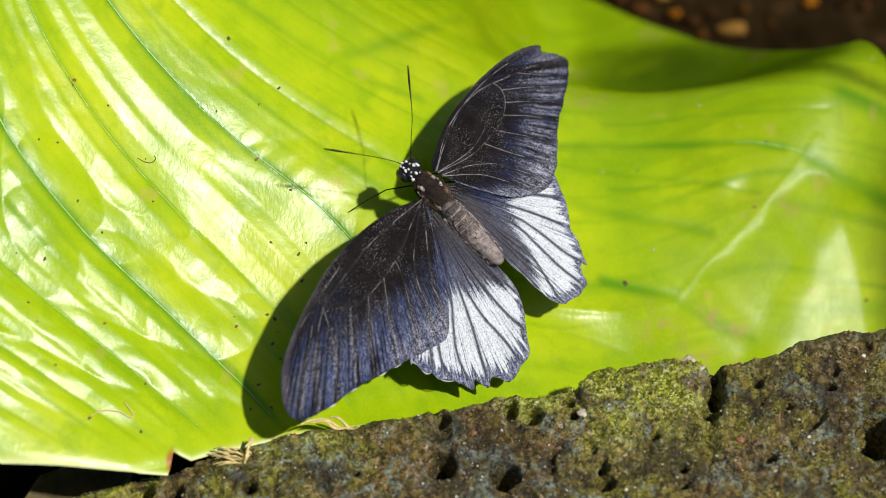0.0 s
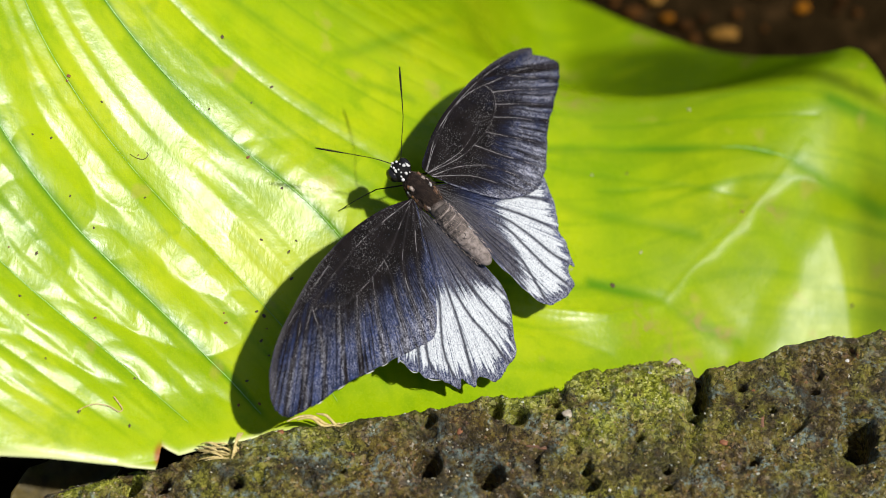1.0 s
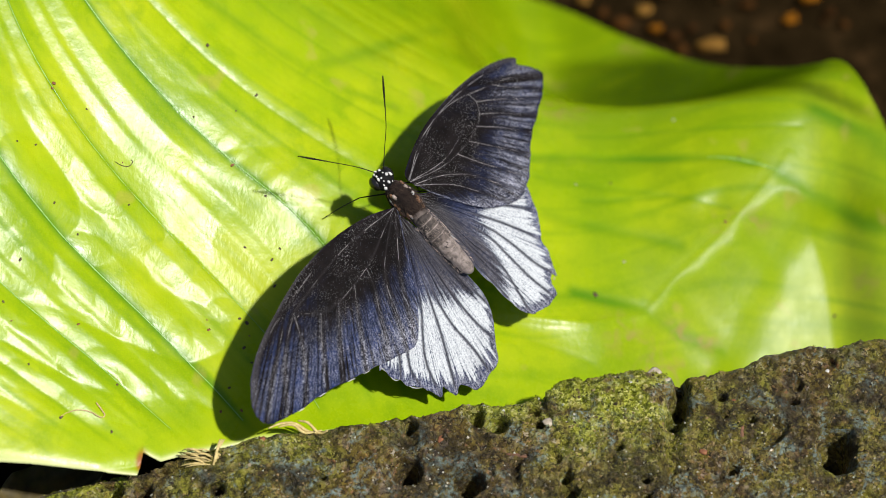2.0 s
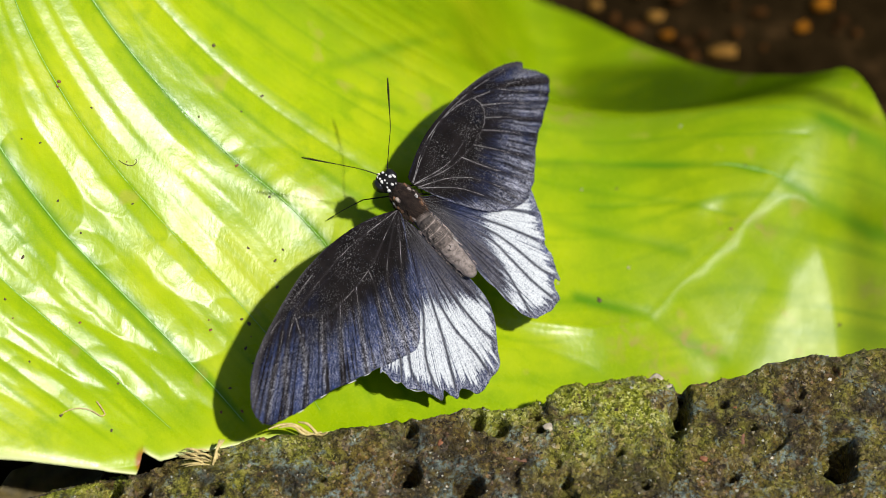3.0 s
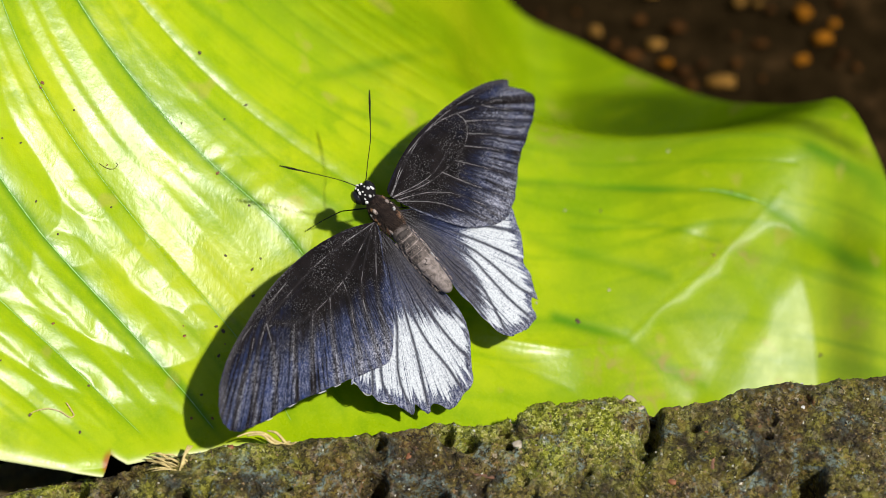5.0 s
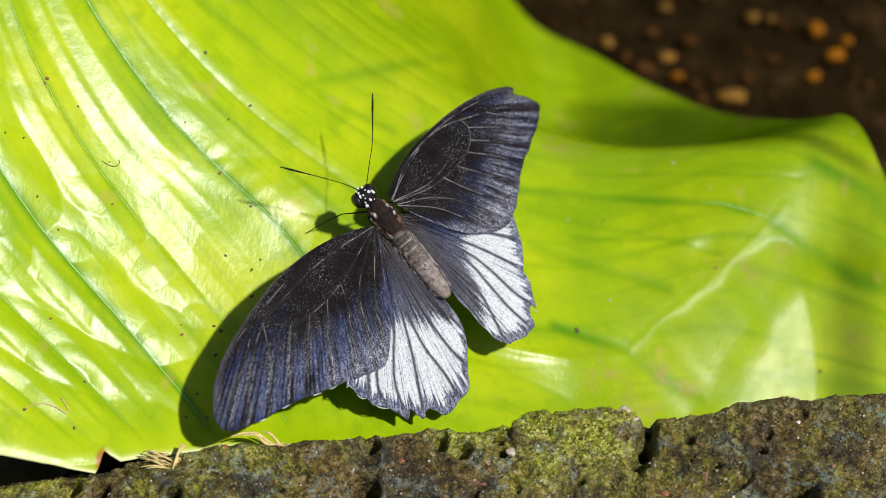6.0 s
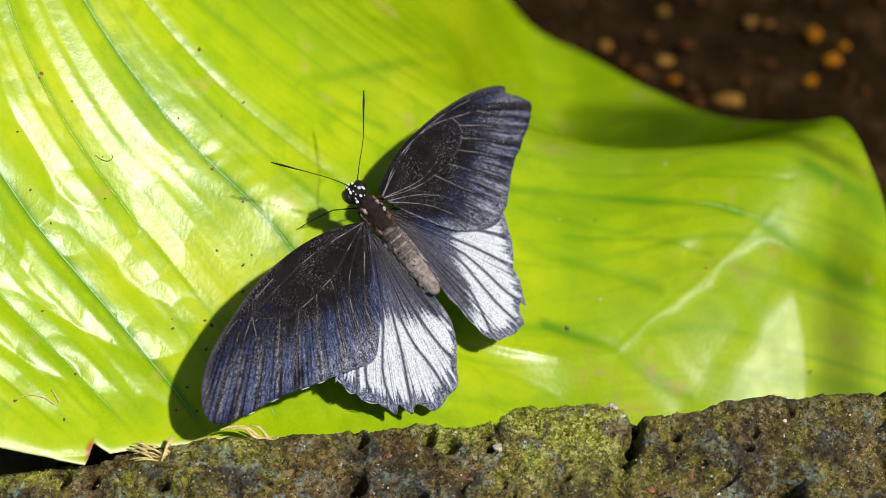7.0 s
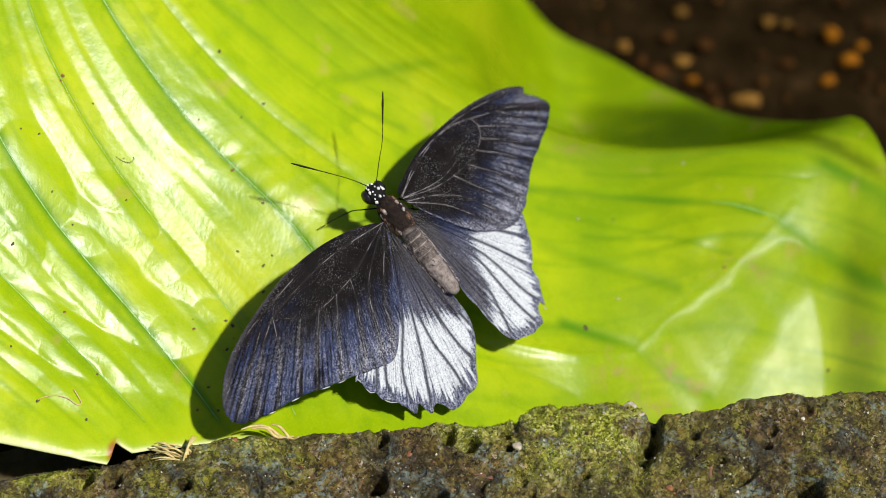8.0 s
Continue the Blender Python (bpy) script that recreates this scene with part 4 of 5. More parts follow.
def wing(name, outline, veins, origin, xa, ya, side, hind, root, label):
    """A wing as a sheet fanned out from its hinge. side: 1 to the right, -1 to the left; outline in millimetres, outward and forward."""
    n, rings = 540, 84
    out = smooth_line(list(outline) + [outline[0]], n)
    fray = np.array([noise.fractal(Vector((float(k) * 0.11, hind * 5 + side, 0)), 0.8, 2.1, 3) for k in np.arange(n) * 360 / n])
    tipward = np.hypot(out[:, 0], out[:, 1]) / 70
    out = out * (1 + 0.006 * fray * step(0.2, 0.5, tipward))[:, None]
    r = np.linspace(0.0, 1.0, rings) ** 0.9
    px, py = r[:, None] * out[:, 0], r[:, None] * out[:, 1]
    rim = np.broadcast_to(r[:, None], px.shape)
    far = near_lines(px, py, veins)

    def height(x, y, gap):
        l = np.hypot(x, y)
        bow = -1.0 * (l / 55) ** 2 - 0.9 if hind else -1.2 * (l / 70) ** 2
        crinkle = np.array([0.28 * noise.noise(Vector((a * 0.16, b * 0.16, side + 4 * hind))) for a, b in zip(x.ravel(), y.ravel())]).reshape(x.shape)
        return bow + crinkle + 0.2 * np.cos(np.clip(gap / 3.0, 0, 1) * math.pi) * step(4, 14, l)

    pz = height(px, py, far)
    edge = 1 - rim
    cy = 0.0 if hind else 33.0
    turn = np.degrees(np.arctan2(px, cy - py)) * (1.0 if hind else 1.4)
    speckle = np.array([[noise.fractal(Vector((a * 0.7, r * 2.2, 8 + side)), 0.7, 2.1, 4) for a, r in zip(ra, rr)] for ra, rr in zip(turn, rim)])
    wedge = np.array([[noise.fractal(Vector((a * 1.3, r * 1.5, 3 - side)), 0.7, 2.1, 4) for a, r in zip(ra, rr)] for ra, rr in zip(turn, rim)])
    streak = step(0.25, 1.2, far)
    if hind:
        theta = np.degrees(np.arctan2(px, -py))
        inner = np.interp(theta, WHITE_FROM[0], WHITE_FROM[side])
        fade = 0.08 if side < 0 else 0.07
        white = step(-0.13, 0.06, rim - inner + 0.06 * speckle) * step(0.0, fade, edge - 0.012 + 0.07 * speckle + 0.02 * wedge)
        white = white * (0.74 + 0.26 * step(0.1, 0.9, far)) * np.clip(1.0 + 0.5 * wedge, 0.5, 1.0)
        blue = step(0.12, 0.4, rim) * np.clip(0.8 + 0.8 * speckle, 0, 1) * (0.5 + 0.5 * step(6, 22, theta)) + 0.4 * step(0.86, 0.93, rim)
        dust = step(36, 8, theta) * step(0.05, 0.2, rim) * (1 - 0.6 * step(0.7, 0.95, rim)) * np.clip(0.8 + 0.8 * speckle, 0, 1)
        rib = np.exp(-(far / (0.20 + 0.26 * rim)) ** 2) * step(0.25, 0.45, rim)
        pale = 0.5 * step(inner - 0.25, inner, rim) * np.clip(0.5 + speckle, 0, 1) + 0.5 * step(0.88, 0.97, rim)
    else:
        white = np.zeros_like(px)
        margin = step(0.46, 0.95, rim) * step(6.0, -4.0, py) + 0.6 * step(-7, -15, py) * step(0.3, 0.7, rim)
        blue = np.clip(margin * (0.35 + 0.65 * streak) * np.clip(0.7 + 1.6 * wedge, 0, 1.3), 0, 1)
        outer = (step(0.60, 0.80, rim) if side > 0 else step(0.42, 0.85, rim)) * step(1.02, 0.93, rim) * step(-1, -7, py)
        row = streak if side > 0 else 0.30 + 0.55 * np.exp(-((far - 0.30) / 0.55) ** 2)
        pale = np.clip(outer * row * np.clip(0.55 + 1.8 * wedge, 0, 1) * (0.75 if side > 0 else 1.0) + 0.45 * step(-20, -28, py), 0, 1)
        blue = blue * (0.5 if side > 0 else 0.4 + 0.6 * step(0.6, 1.5, far))
        dust = 0.7 * step(0.93, 0.985, rim) * step(-14, -6, py) * step(0.25, 0.5, np.hypot(px, py) / 70)
        rib = np.exp(-(far / 0.3) ** 2) * 0.5
    across = np.degrees(np.arctan2(px, cy - py)) * (1.6 if hind else 2.0)
    along = np.hypot(px, py - cy) * 0.42
    pts = np.stack([side * px, py, pz], -1) / 1000
    if side > 0:
        pts = pts[:, ::-1]
        white, blue, rib, dust, pale, across, along = (k[:, ::-1] for k in (white, blue, rib, dust, pale, across, along))
    me = grid_mesh(name, pts, WING, {"white": white, "blue": blue, "rib": rib, "dust": dust, "pale": pale, "across": across, "along": along})
    ob = new(name, me)
    ob.parent = root
    ob.matrix_basis = Matrix.Translation(-root.location) @ frame_of(origin, xa, ya)
    ob["label"] = label
    thick = ob.modifiers.new("thickness", "SOLIDIFY")
    thick.thickness, thick.offset = 0.00012, -1.0
    for line in veins:
        bm = bmesh.new()
        q = smooth_line(line, 10)
        zz = height(q[:, 0], q[:, 1], np.zeros(len(q))) + (0.02 if hind else 0.035)
        tube(bm, np.stack([side * q[:, 0], q[:, 1], zz], -1) / 1000, (0.00014, 0.00012, 0.00007) if side > 0 else (0.00011, 0.00009, 0.00005), 5, 12)
        part("vein", bm, DARK_VEIN if hind else VEIN, ob)
    for seg in (FRINGE_HIND if hind else FRINGE_FORE) if side < 0 else ():
        bm = bmesh.new()
        q = smooth_line(seg, 8)
        zz = height(q[:, 0], q[:, 1], np.full(len(q), 1.5)) + 0.08
        tube(bm, np.stack([side * q[:, 0], q[:, 1], zz], -1) / 1000, (0.00008, 0.00016, 0.00014, 0.00006), 6, 10)
        part("fringe", bm, SPOT, ob, "white marginal fringe")
    return ob


FRINGE_HIND = (((35.3, -30.6), (35.0, -32.2), (33.9, -33.2)), ((33.0, -36.8), (32.2, -38.4), (30.6, -40.0)), ((35.5, -26.6), (35.3, -28.2)))
FRINGE_FORE = (((55.2, -19.9), (52.6, -20.7)), ((46.0, -23.4), (43.6, -24.5)), ((62.4, -18.1), (60.6, -18.8)), ((41.0, -25.5), (39.0, -26.3)))
WHITE_FROM = {0: (-6, 4, 15, 25, 35, 42, 60), -1: (0.96, 0.64, 0.52, 0.48, 0.53, 0.78, 1.0), 1: (0.96, 0.70, 0.51, 0.50, 0.54, 0.60, 1.0)}


def build_butterfly():
    root = new("butterfly")
    root.location = (0.0, -0.009, rest(0.0, -0.009))
    tagged(root, "dark swallowtail butterfly with white hindwing patches basking with open wings", "butterfly")
    back = Matrix.Translation(-root.location)
    wing("hindwing", HW, HIND_LEFT, (-0.0084, -0.0098, 0.1393), LEFT_X, LEFT_Y, -1, True, root, "hindwing with white patch, dark veins and scalloped margin")
    wing("hindwing", HW_R, HIND_RIGHT, (-0.0036, -0.0021, 0.1372), RIGHT_X, RIGHT_Y, 1, True, root, "hindwing with white patch, dark veins and frayed margin")
    wing("forewing", FW, FORE_LEFT, (-0.0097, -0.0088, 0.1406), LEFT_X, LEFT_Y, -1, False, root, "blackish forewing dusted with blue scales")
    wing("forewing", FW_R, FORE_RIGHT, (-0.006, 0.0011, 0.1394), RIGHT_X, RIGHT_Y, 1, False, root, "blackish forewing dusted with blue scales")

    a, b = Vector((-0.0126, -0.0004, 0.1435)), Vector((0.0142, -0.0199, 0.1221))
    ax = (b - a).normalized()
    upv = Vector((0, -0.3, 1)).cross(ax).cross(ax).normalized() * -1
    if upv.z < 0:
        upv = -upv
    sidev = ax.cross(upv)
    turn = Matrix((sidev, ax, upv)).transposed().to_4x4()

    def at(d, side=0.0, lift=0.0):
        return a + ax * d + sidev * side + upv * lift

    head_at = at(0.0004) + Vector((-0.0007, -0.0007, 0.0))
    bm = bmesh.new()
    blob(bm, back @ Matrix.Translation(head_at) @ turn @ Matrix.Diagonal((0.0030, 0.0032, 0.0030, 1)), 4, 0.06, 3)
    head = part("head", bm, BLACK, root, "black head with white dots")
    for s in (-1, 1):
        bm = bmesh.new()
        blob(bm, back @ Matrix.Translation(head_at + sidev * (0.0023 * s) - upv * 0.0004 - ax * 0.0006) @ turn @ Matrix.Diagonal((0.0016, 0.0023, 0.0024, 1)), 3)
        part("eye", bm, EYE, head)
    rnd = random.Random(4)
    for k in range(24):
        rise = 1 - 0.92 * (k + 0.5) / 24
        th = 2.4 * k + rnd.uniform(-0.6, 0.6)
        c = math.sqrt(1 - rise * rise)
        d = sidev * (c * math.cos(th)) + ax * (c * math.sin(th)) + upv * rise
        r = rnd.uniform(0.00024, 0.00060)
        p = head_at + sidev * (0.0030 * c * math.cos(th)) + ax * (0.0032 * c * math.sin(th)) + upv * (0.0030 * rise)
        bm = bmesh.new()
        blob(bm, back @ Matrix.Translation(p) @ turn @ Matrix.Diagonal((r * rnd.uniform(0.7, 1.1), r * rnd.uniform(0.9, 1.5), r * 0.6, 1)), 2, 0.2, 3)
        part("white_dot", bm, SPOT, head)
    # thorax with fur
    bm = bmesh.new()
    mid_body, rear = Vector((0.0003, -0.0009, 0.0)), Vector((0.0024, -0.0032, 0.0))
    blob(bm, back @ Matrix.Translation(at(0.0082, 0, -0.0004) + mid_body) @ turn @ Matrix.Diagonal((0.0035, 0.0072, 0.0037, 1)), 4, 0.12, 5)
    thorax = part("thorax", bm, FUR, root, "dark brown furry thorax")
    bm = bmesh.new()
    for _ in range(2600):
        th, u = rnd.uniform(-2.2, 2.2), rnd.uniform(-1, 1)
        if u > 0.75 and rnd.random() < 0.3:
            u = 1.0
        c = math.sqrt(max(0.0, 1 - u * u))
        p = at(0.0082 + 0.0072 * u, 0.0036 * c * math.sin(th), -0.0004 + 0.0038 * c * math.cos(th)) + mid_body
        d = (ax * rnd.uniform(0.5, 1.0) + upv * rnd.uniform(0.1, 0.6) * math.cos(th) + sidev * (0.5 * math.sin(th) + rnd.uniform(-0.3, 0.3))).normalized() * rnd.uniform(0.0008, 0.0022)
        w = sidev * 0.00004
        v = [bm.verts.new(back @ q) for q in (p - w, p + w, p + d)]
        bm.faces.new(v)
    part("fur", bm, HAIR, thorax)
    for k in range(26):
        th, u = rnd.choice((-1, 1)) * rnd.uniform(0.7, 1.5), rnd.uniform(-0.7, 0.8)
        c = math.sqrt(1 - u * u)
        p = at(0.0082 + 0.0072 * u, 0.0035 * c * math.sin(th), -0.0002 + 0.0037 * c * math.cos(th)) + mid_body
        bm = bmesh.new()
        blob(bm, back @ Matrix.Translation(p) @ turn @ Matrix.Diagonal((rnd.uniform(0.0003, 0.0006), rnd.uniform(0.0005, 0.0011), 0.0004, 1)), 2, 0.3, 3)
        part("hair_tuft", bm, (TUFT, PINK, SPOT)[0 if k < 13 else 1 if k < 23 else 2], thorax)
    # abdomen of seven rings
    abdomen = None
    for k in range(8):
        d0 = 0.0128 + 0.0026 * k
        w = 0.0031 * (1 - 0.04 * abs(k - 2.5) - 0.018 * max(0, k - 4) ** 1.7)
        bm = bmesh.new()
        blob(bm, back @ Matrix.Translation(at(d0, 0, -0.0009) + rear) @ turn @ Matrix.Diagonal((w, 0.0036, w * 0.92, 1)), 3, 0.03, 4)
        if abdomen is None:
            abdomen = part("abdomen", bm, BACKBAND, root, "greyish brown segmented abdomen")
        else:
            part("segment", bm, BACKBAND if k < 4 else BELLY, abdomen)
        # pale ring between the segments
        if k:
            bm = bmesh.new()
            blob(bm, back @ Matrix.Translation(at(d0 - 0.0013, 0, -0.0009) + rear) @ turn @ Matrix.Diagonal((w * 1.02, 0.00045, w * 0.95, 1)), 2, 0.06, 4)
            part("segment_ring", bm, PINK if k > 4 else BELLY, abdomen, "pale ring")
    # dark bars along the back and fine down all over
    for k in range(0, 5):
        bm = bmesh.new()
        blob(bm, back @ Matrix.Translation(at(0.0126 + 0.0026 * k, 0.0003, 0.0013 - 0.00008 * k) + rear) @ turn @ Matrix.Diagonal((0.0021 - 0.00022 * k, 0.00105, 0.00075, 1)), 3, 0.7, 4)
        part("back_bar", bm, DORSAL, abdomen, "dark bar")
    bm = bmesh.new()
    for _ in range(420):
        th, u = rnd.uniform(-1.9, 1.9), rnd.uniform(0, 1)
        w = 0.0034 * (1 - 0.22 * abs(u - 0.35) - 0.25 * max(0.0, u - 0.75))
        p = at(0.0120 + 0.020 * u, w * math.sin(th), -0.0009 + 0.93 * w * math.cos(th)) + rear
        d = (ax + upv * 0.35 * math.cos(th) + sidev * (0.35 * math.sin(th) + rnd.uniform(-0.3, 0.3))).normalized() * rnd.uniform(0.0005, 0.0013)
        bm.faces.new([bm.verts.new(back @ q) for q in (p - sidev * 0.00004, p + sidev * 0.00004, p + d)])
    part("down", bm, PINK, abdomen, "pale down")
    # antennae
    for tip, mid, s in ((Vector((-0.0368, -0.0017, 0.1557)), Vector((-0.0245, -0.0012, 0.1512)), 1), (Vector((-0.0137, 0.0239, 0.159)), Vector((-0.0125, 0.0122, 0.1515)), -1)):
        bm = bmesh.new()
        base = at(-0.0018, 0.0008 * s, 0.0012)
        tube(bm, [tuple(back @ q) for q in (base, (base + mid) / 2 + Vector((0, 0, 0.0006)), mid, mid * 0.35 + tip * 0.65, tip)], (0.00015, 0.00012, 0.00011, 0.00013, 0.00032, 0.00016), 8, 28)
        part("antenna", bm, BLACK, root, "thin black clubbed antenna")
    # legs
    for d, s, knee, foot in ((0.0045, 1, (-0.0200, -0.0015, 0.1335), (-0.0312, -0.0005, 0)), (0.0045, -1, (-0.004, 0.005, 0.132), (-0.002, 0.010, 0)), (0.0080, 1, (-0.017, -0.012, 0.128), (-0.022, -0.015, 0)),
                             (0.0080, -1, (0.004, 0.006, 0.126), (0.008, 0.012, 0)), (0.0115, 1, (-0.010, -0.018, 0.122), (-0.012, -0.026, 0)), (0.0115, -1, (0.008, -0.003, 0.120), (0.014, 0.0, 0))):
        bm = bmesh.new()
        f = Vector((foot[0], foot[1], rest(foot[0], foot[1]) + 0.0004))
        hip = at(d, 0.0022 * s * (1 if sidev.x < 0 else -1), -0.002)
        kn = Vector(knee)
        tube(bm, [tuple(back @ q) for q in (hip, (hip + kn) / 2, kn)], (0.00028, 0.00022, 0.00016), 6, 8)
        tube(bm, [tuple(back @ q) for q in (kn, (kn + f) / 2 + Vector((0, 0, 0.0005)), f)], (0.00018, 0.00015, 0.00012), 6, 8)
        part("leg", bm, BLACK, root)


build_butterfly()


# ---- pebbles ----
def pebble(x, y, size, flat, mat, label, seed, stretch=1.0):
    bm = bmesh.new()
    rnd = random.Random(seed)
    m = Euler((0, 0, rnd.uniform(0, 6) if stretch == 1.0 else 0.1)).to_matrix().to_4x4() @ Matrix.Diagonal((stretch * size * rnd.uniform(0.8, 1.25), size * rnd.uniform(0.65, 0.95) * (0.72 if stretch > 1.3 else 1.0), size * flat, 1))
    for v in bmesh.ops.create_icosphere(bm, subdivisions=2, radius=1.0)["verts"]:
        v.co *= 1 + 0.62 * noise.noise(v.co * 1.8 + Vector((seed * 3.1, 0, 0)))
        v.co = m @ v.co
    ob = link_mesh("pebble", bm, mat)
    ob.location = (x, y, size * flat * 0.55)
    return tagged(ob, label, "pebble", group="pebbles on the soil")


def build_pebbles():
    rnd = random.Random(11)
    spots = []
    for x, y, size, mat, label in MARKED:
        pebble(x, y, 0.86 * size, 0.7, mat, label, len(spots), 1.4 if not spots else 1.2)
        spots.append((x, y))
    while len(spots) < 280:
        x, y = rnd.uniform(-0.02, 0.32), rnd.uniform(0.13, 0.40)
        if any(math.hypot(x - a, y - b) < 0.005 for a, b in spots):
            continue
        size = rnd.choice((0.0011, 0.0014, 0.0018, 0.0023))
        mat = BROWN if rnd.random() < 0.93 else TAN
        pebble(x, y, size, 0.7, mat, "small brown pebble half sunk in dark soil" if mat is BROWN else "small tan pebble on dark soil", len(spots))
        spots.append((x, y))


MARKED = ((0.1006, 0.1469, 0.0042, TAN, "tan pebble lying on dark soil"),
          (0.1295, 0.1800, 0.004, ORANGE, "orange pebble lying on dark soil"),
          (0.1371, 0.1695, 0.0034, ORANGE, "orange pebble lying on dark soil"),
          (0.1064, 0.1837, 0.0031, TAN, "tan pebble lying on dark soil"),
          (0.1131, 0.1835, 0.0024, TAN, "tan pebble lying on dark soil"),
          (0.1296, 0.1591, 0.0027, ORANGE, "orange pebble lying on dark soil"),
          (0.0758, 0.1620, 0.0029, TAN, "tan pebble lying on dark soil"),
          (0.0801, 0.1538, 0.0029, ORANGE, "orange pebble lying on dark soil"),
          (0.0864, 0.1508, 0.0028, BROWN, "brown pebble lying on dark soil"),
          (0.0675, 0.1561, 0.0032, BROWN, "brown pebble lying on dark soil"),
          (0.0699, 0.1727, 0.0024, BROWN, "brown pebble lying on dark soil"),
          (0.0832, 0.1704, 0.0032, BROWN, "brown pebble lying on dark soil"),
          (0.0739, 0.1850, 0.0026, TAN, "tan pebble lying on dark soil"),
          (0.1445, 0.1630, 0.0024, BROWN, "brown pebble lying on dark soil"),
          (0.1410, 0.1767, 0.0022, ORANGE, "orange pebble lying on dark soil"),
          (0.1141, 0.1657, 0.0025, BROWN, "brown pebble lying on dark soil"))
build_pebbles()


# ---- litter on the leaf and the rock ----
def crumb(x, y, size, mat, label, seed, name="crumb", long=1.5, on=None, spin=None):
    """A small uneven grain lying on the leaf or the rock."""
    bm = bmesh.new()
    rnd = random.Random(seed)
    for v in bmesh.ops.create_icosphere(bm, subdivisions=2, radius=1.0)["verts"]:
        v.co *= 1 + 0.45 * noise.noise(v.co * 1.7 + Vector((seed * 2.3, 1, 0)))
        v.co = Vector((v.co.x * size * long, v.co.y * size, v.co.z * size * 0.35))
    ob = link_mesh(name, bm, mat)
    ob.location = (x, y, (rest(x, y) if on is None else on) + size * 0.25)
    ob.rotation_euler = (0, 0, rnd.uniform(0, 6) if spin is None else spin)
    return tagged(ob, label, "debris", group="litter on the leaf" if on is None else "litter on the rock")


def build_litter():
    for k, (x, y, size) in enumerate(DARK_CRUMBS):
        crumb(x, y, size / 1000, SPECK, "tiny dark brown crumb on the leaf", k)
    for k, (x, y, size) in enumerate(RUSTY_CRUMBS):
        crumb(x, y, size / 1000, RUST, "tiny rusty scrap on the leaf", 40 + k)
    for k, (x, y, size) in enumerate(PALE_CRUMBS):
        crumb(x, y, size / 1000, PALE, "tiny pale grain on the leaf", 80 + k, long=1.1)
    # curled thread on the leaf
    bm = bmesh.new()
    tube(bm, [(x, y, rest(x, y) + 0.0004) for x, y in CURL], (0.00010, 0.00015, 0.00015, 0.0002), 6, 30)
    tagged(link_mesh("dry_thread", bm, THREAD), "thin curled pinkish thread lying on the leaf", "thread")
    bm = bmesh.new()
    tube(bm, [(x, y, rest(x, y) + 0.0002) for x, y in SMALL_CURL], (0.00007, 0.00013, 0.00013, 0.00008), 6, 20)
    tagged(link_mesh("dry_thread", bm, DEAD), "short curled brown thread lying on the leaf", "thread")


def rock_height(x, y):
    """The height of the rock's top over x, y."""
    depsgraph = bpy.context.evaluated_depsgraph_get()
    rock = bpy.data.objects["rock"].evaluated_get(depsgraph)
    hit, place, _, _ = rock.ray_cast(Vector((x, y, 0.3)), Vector((0, 0, -1)))
    return place.z if hit else TOP


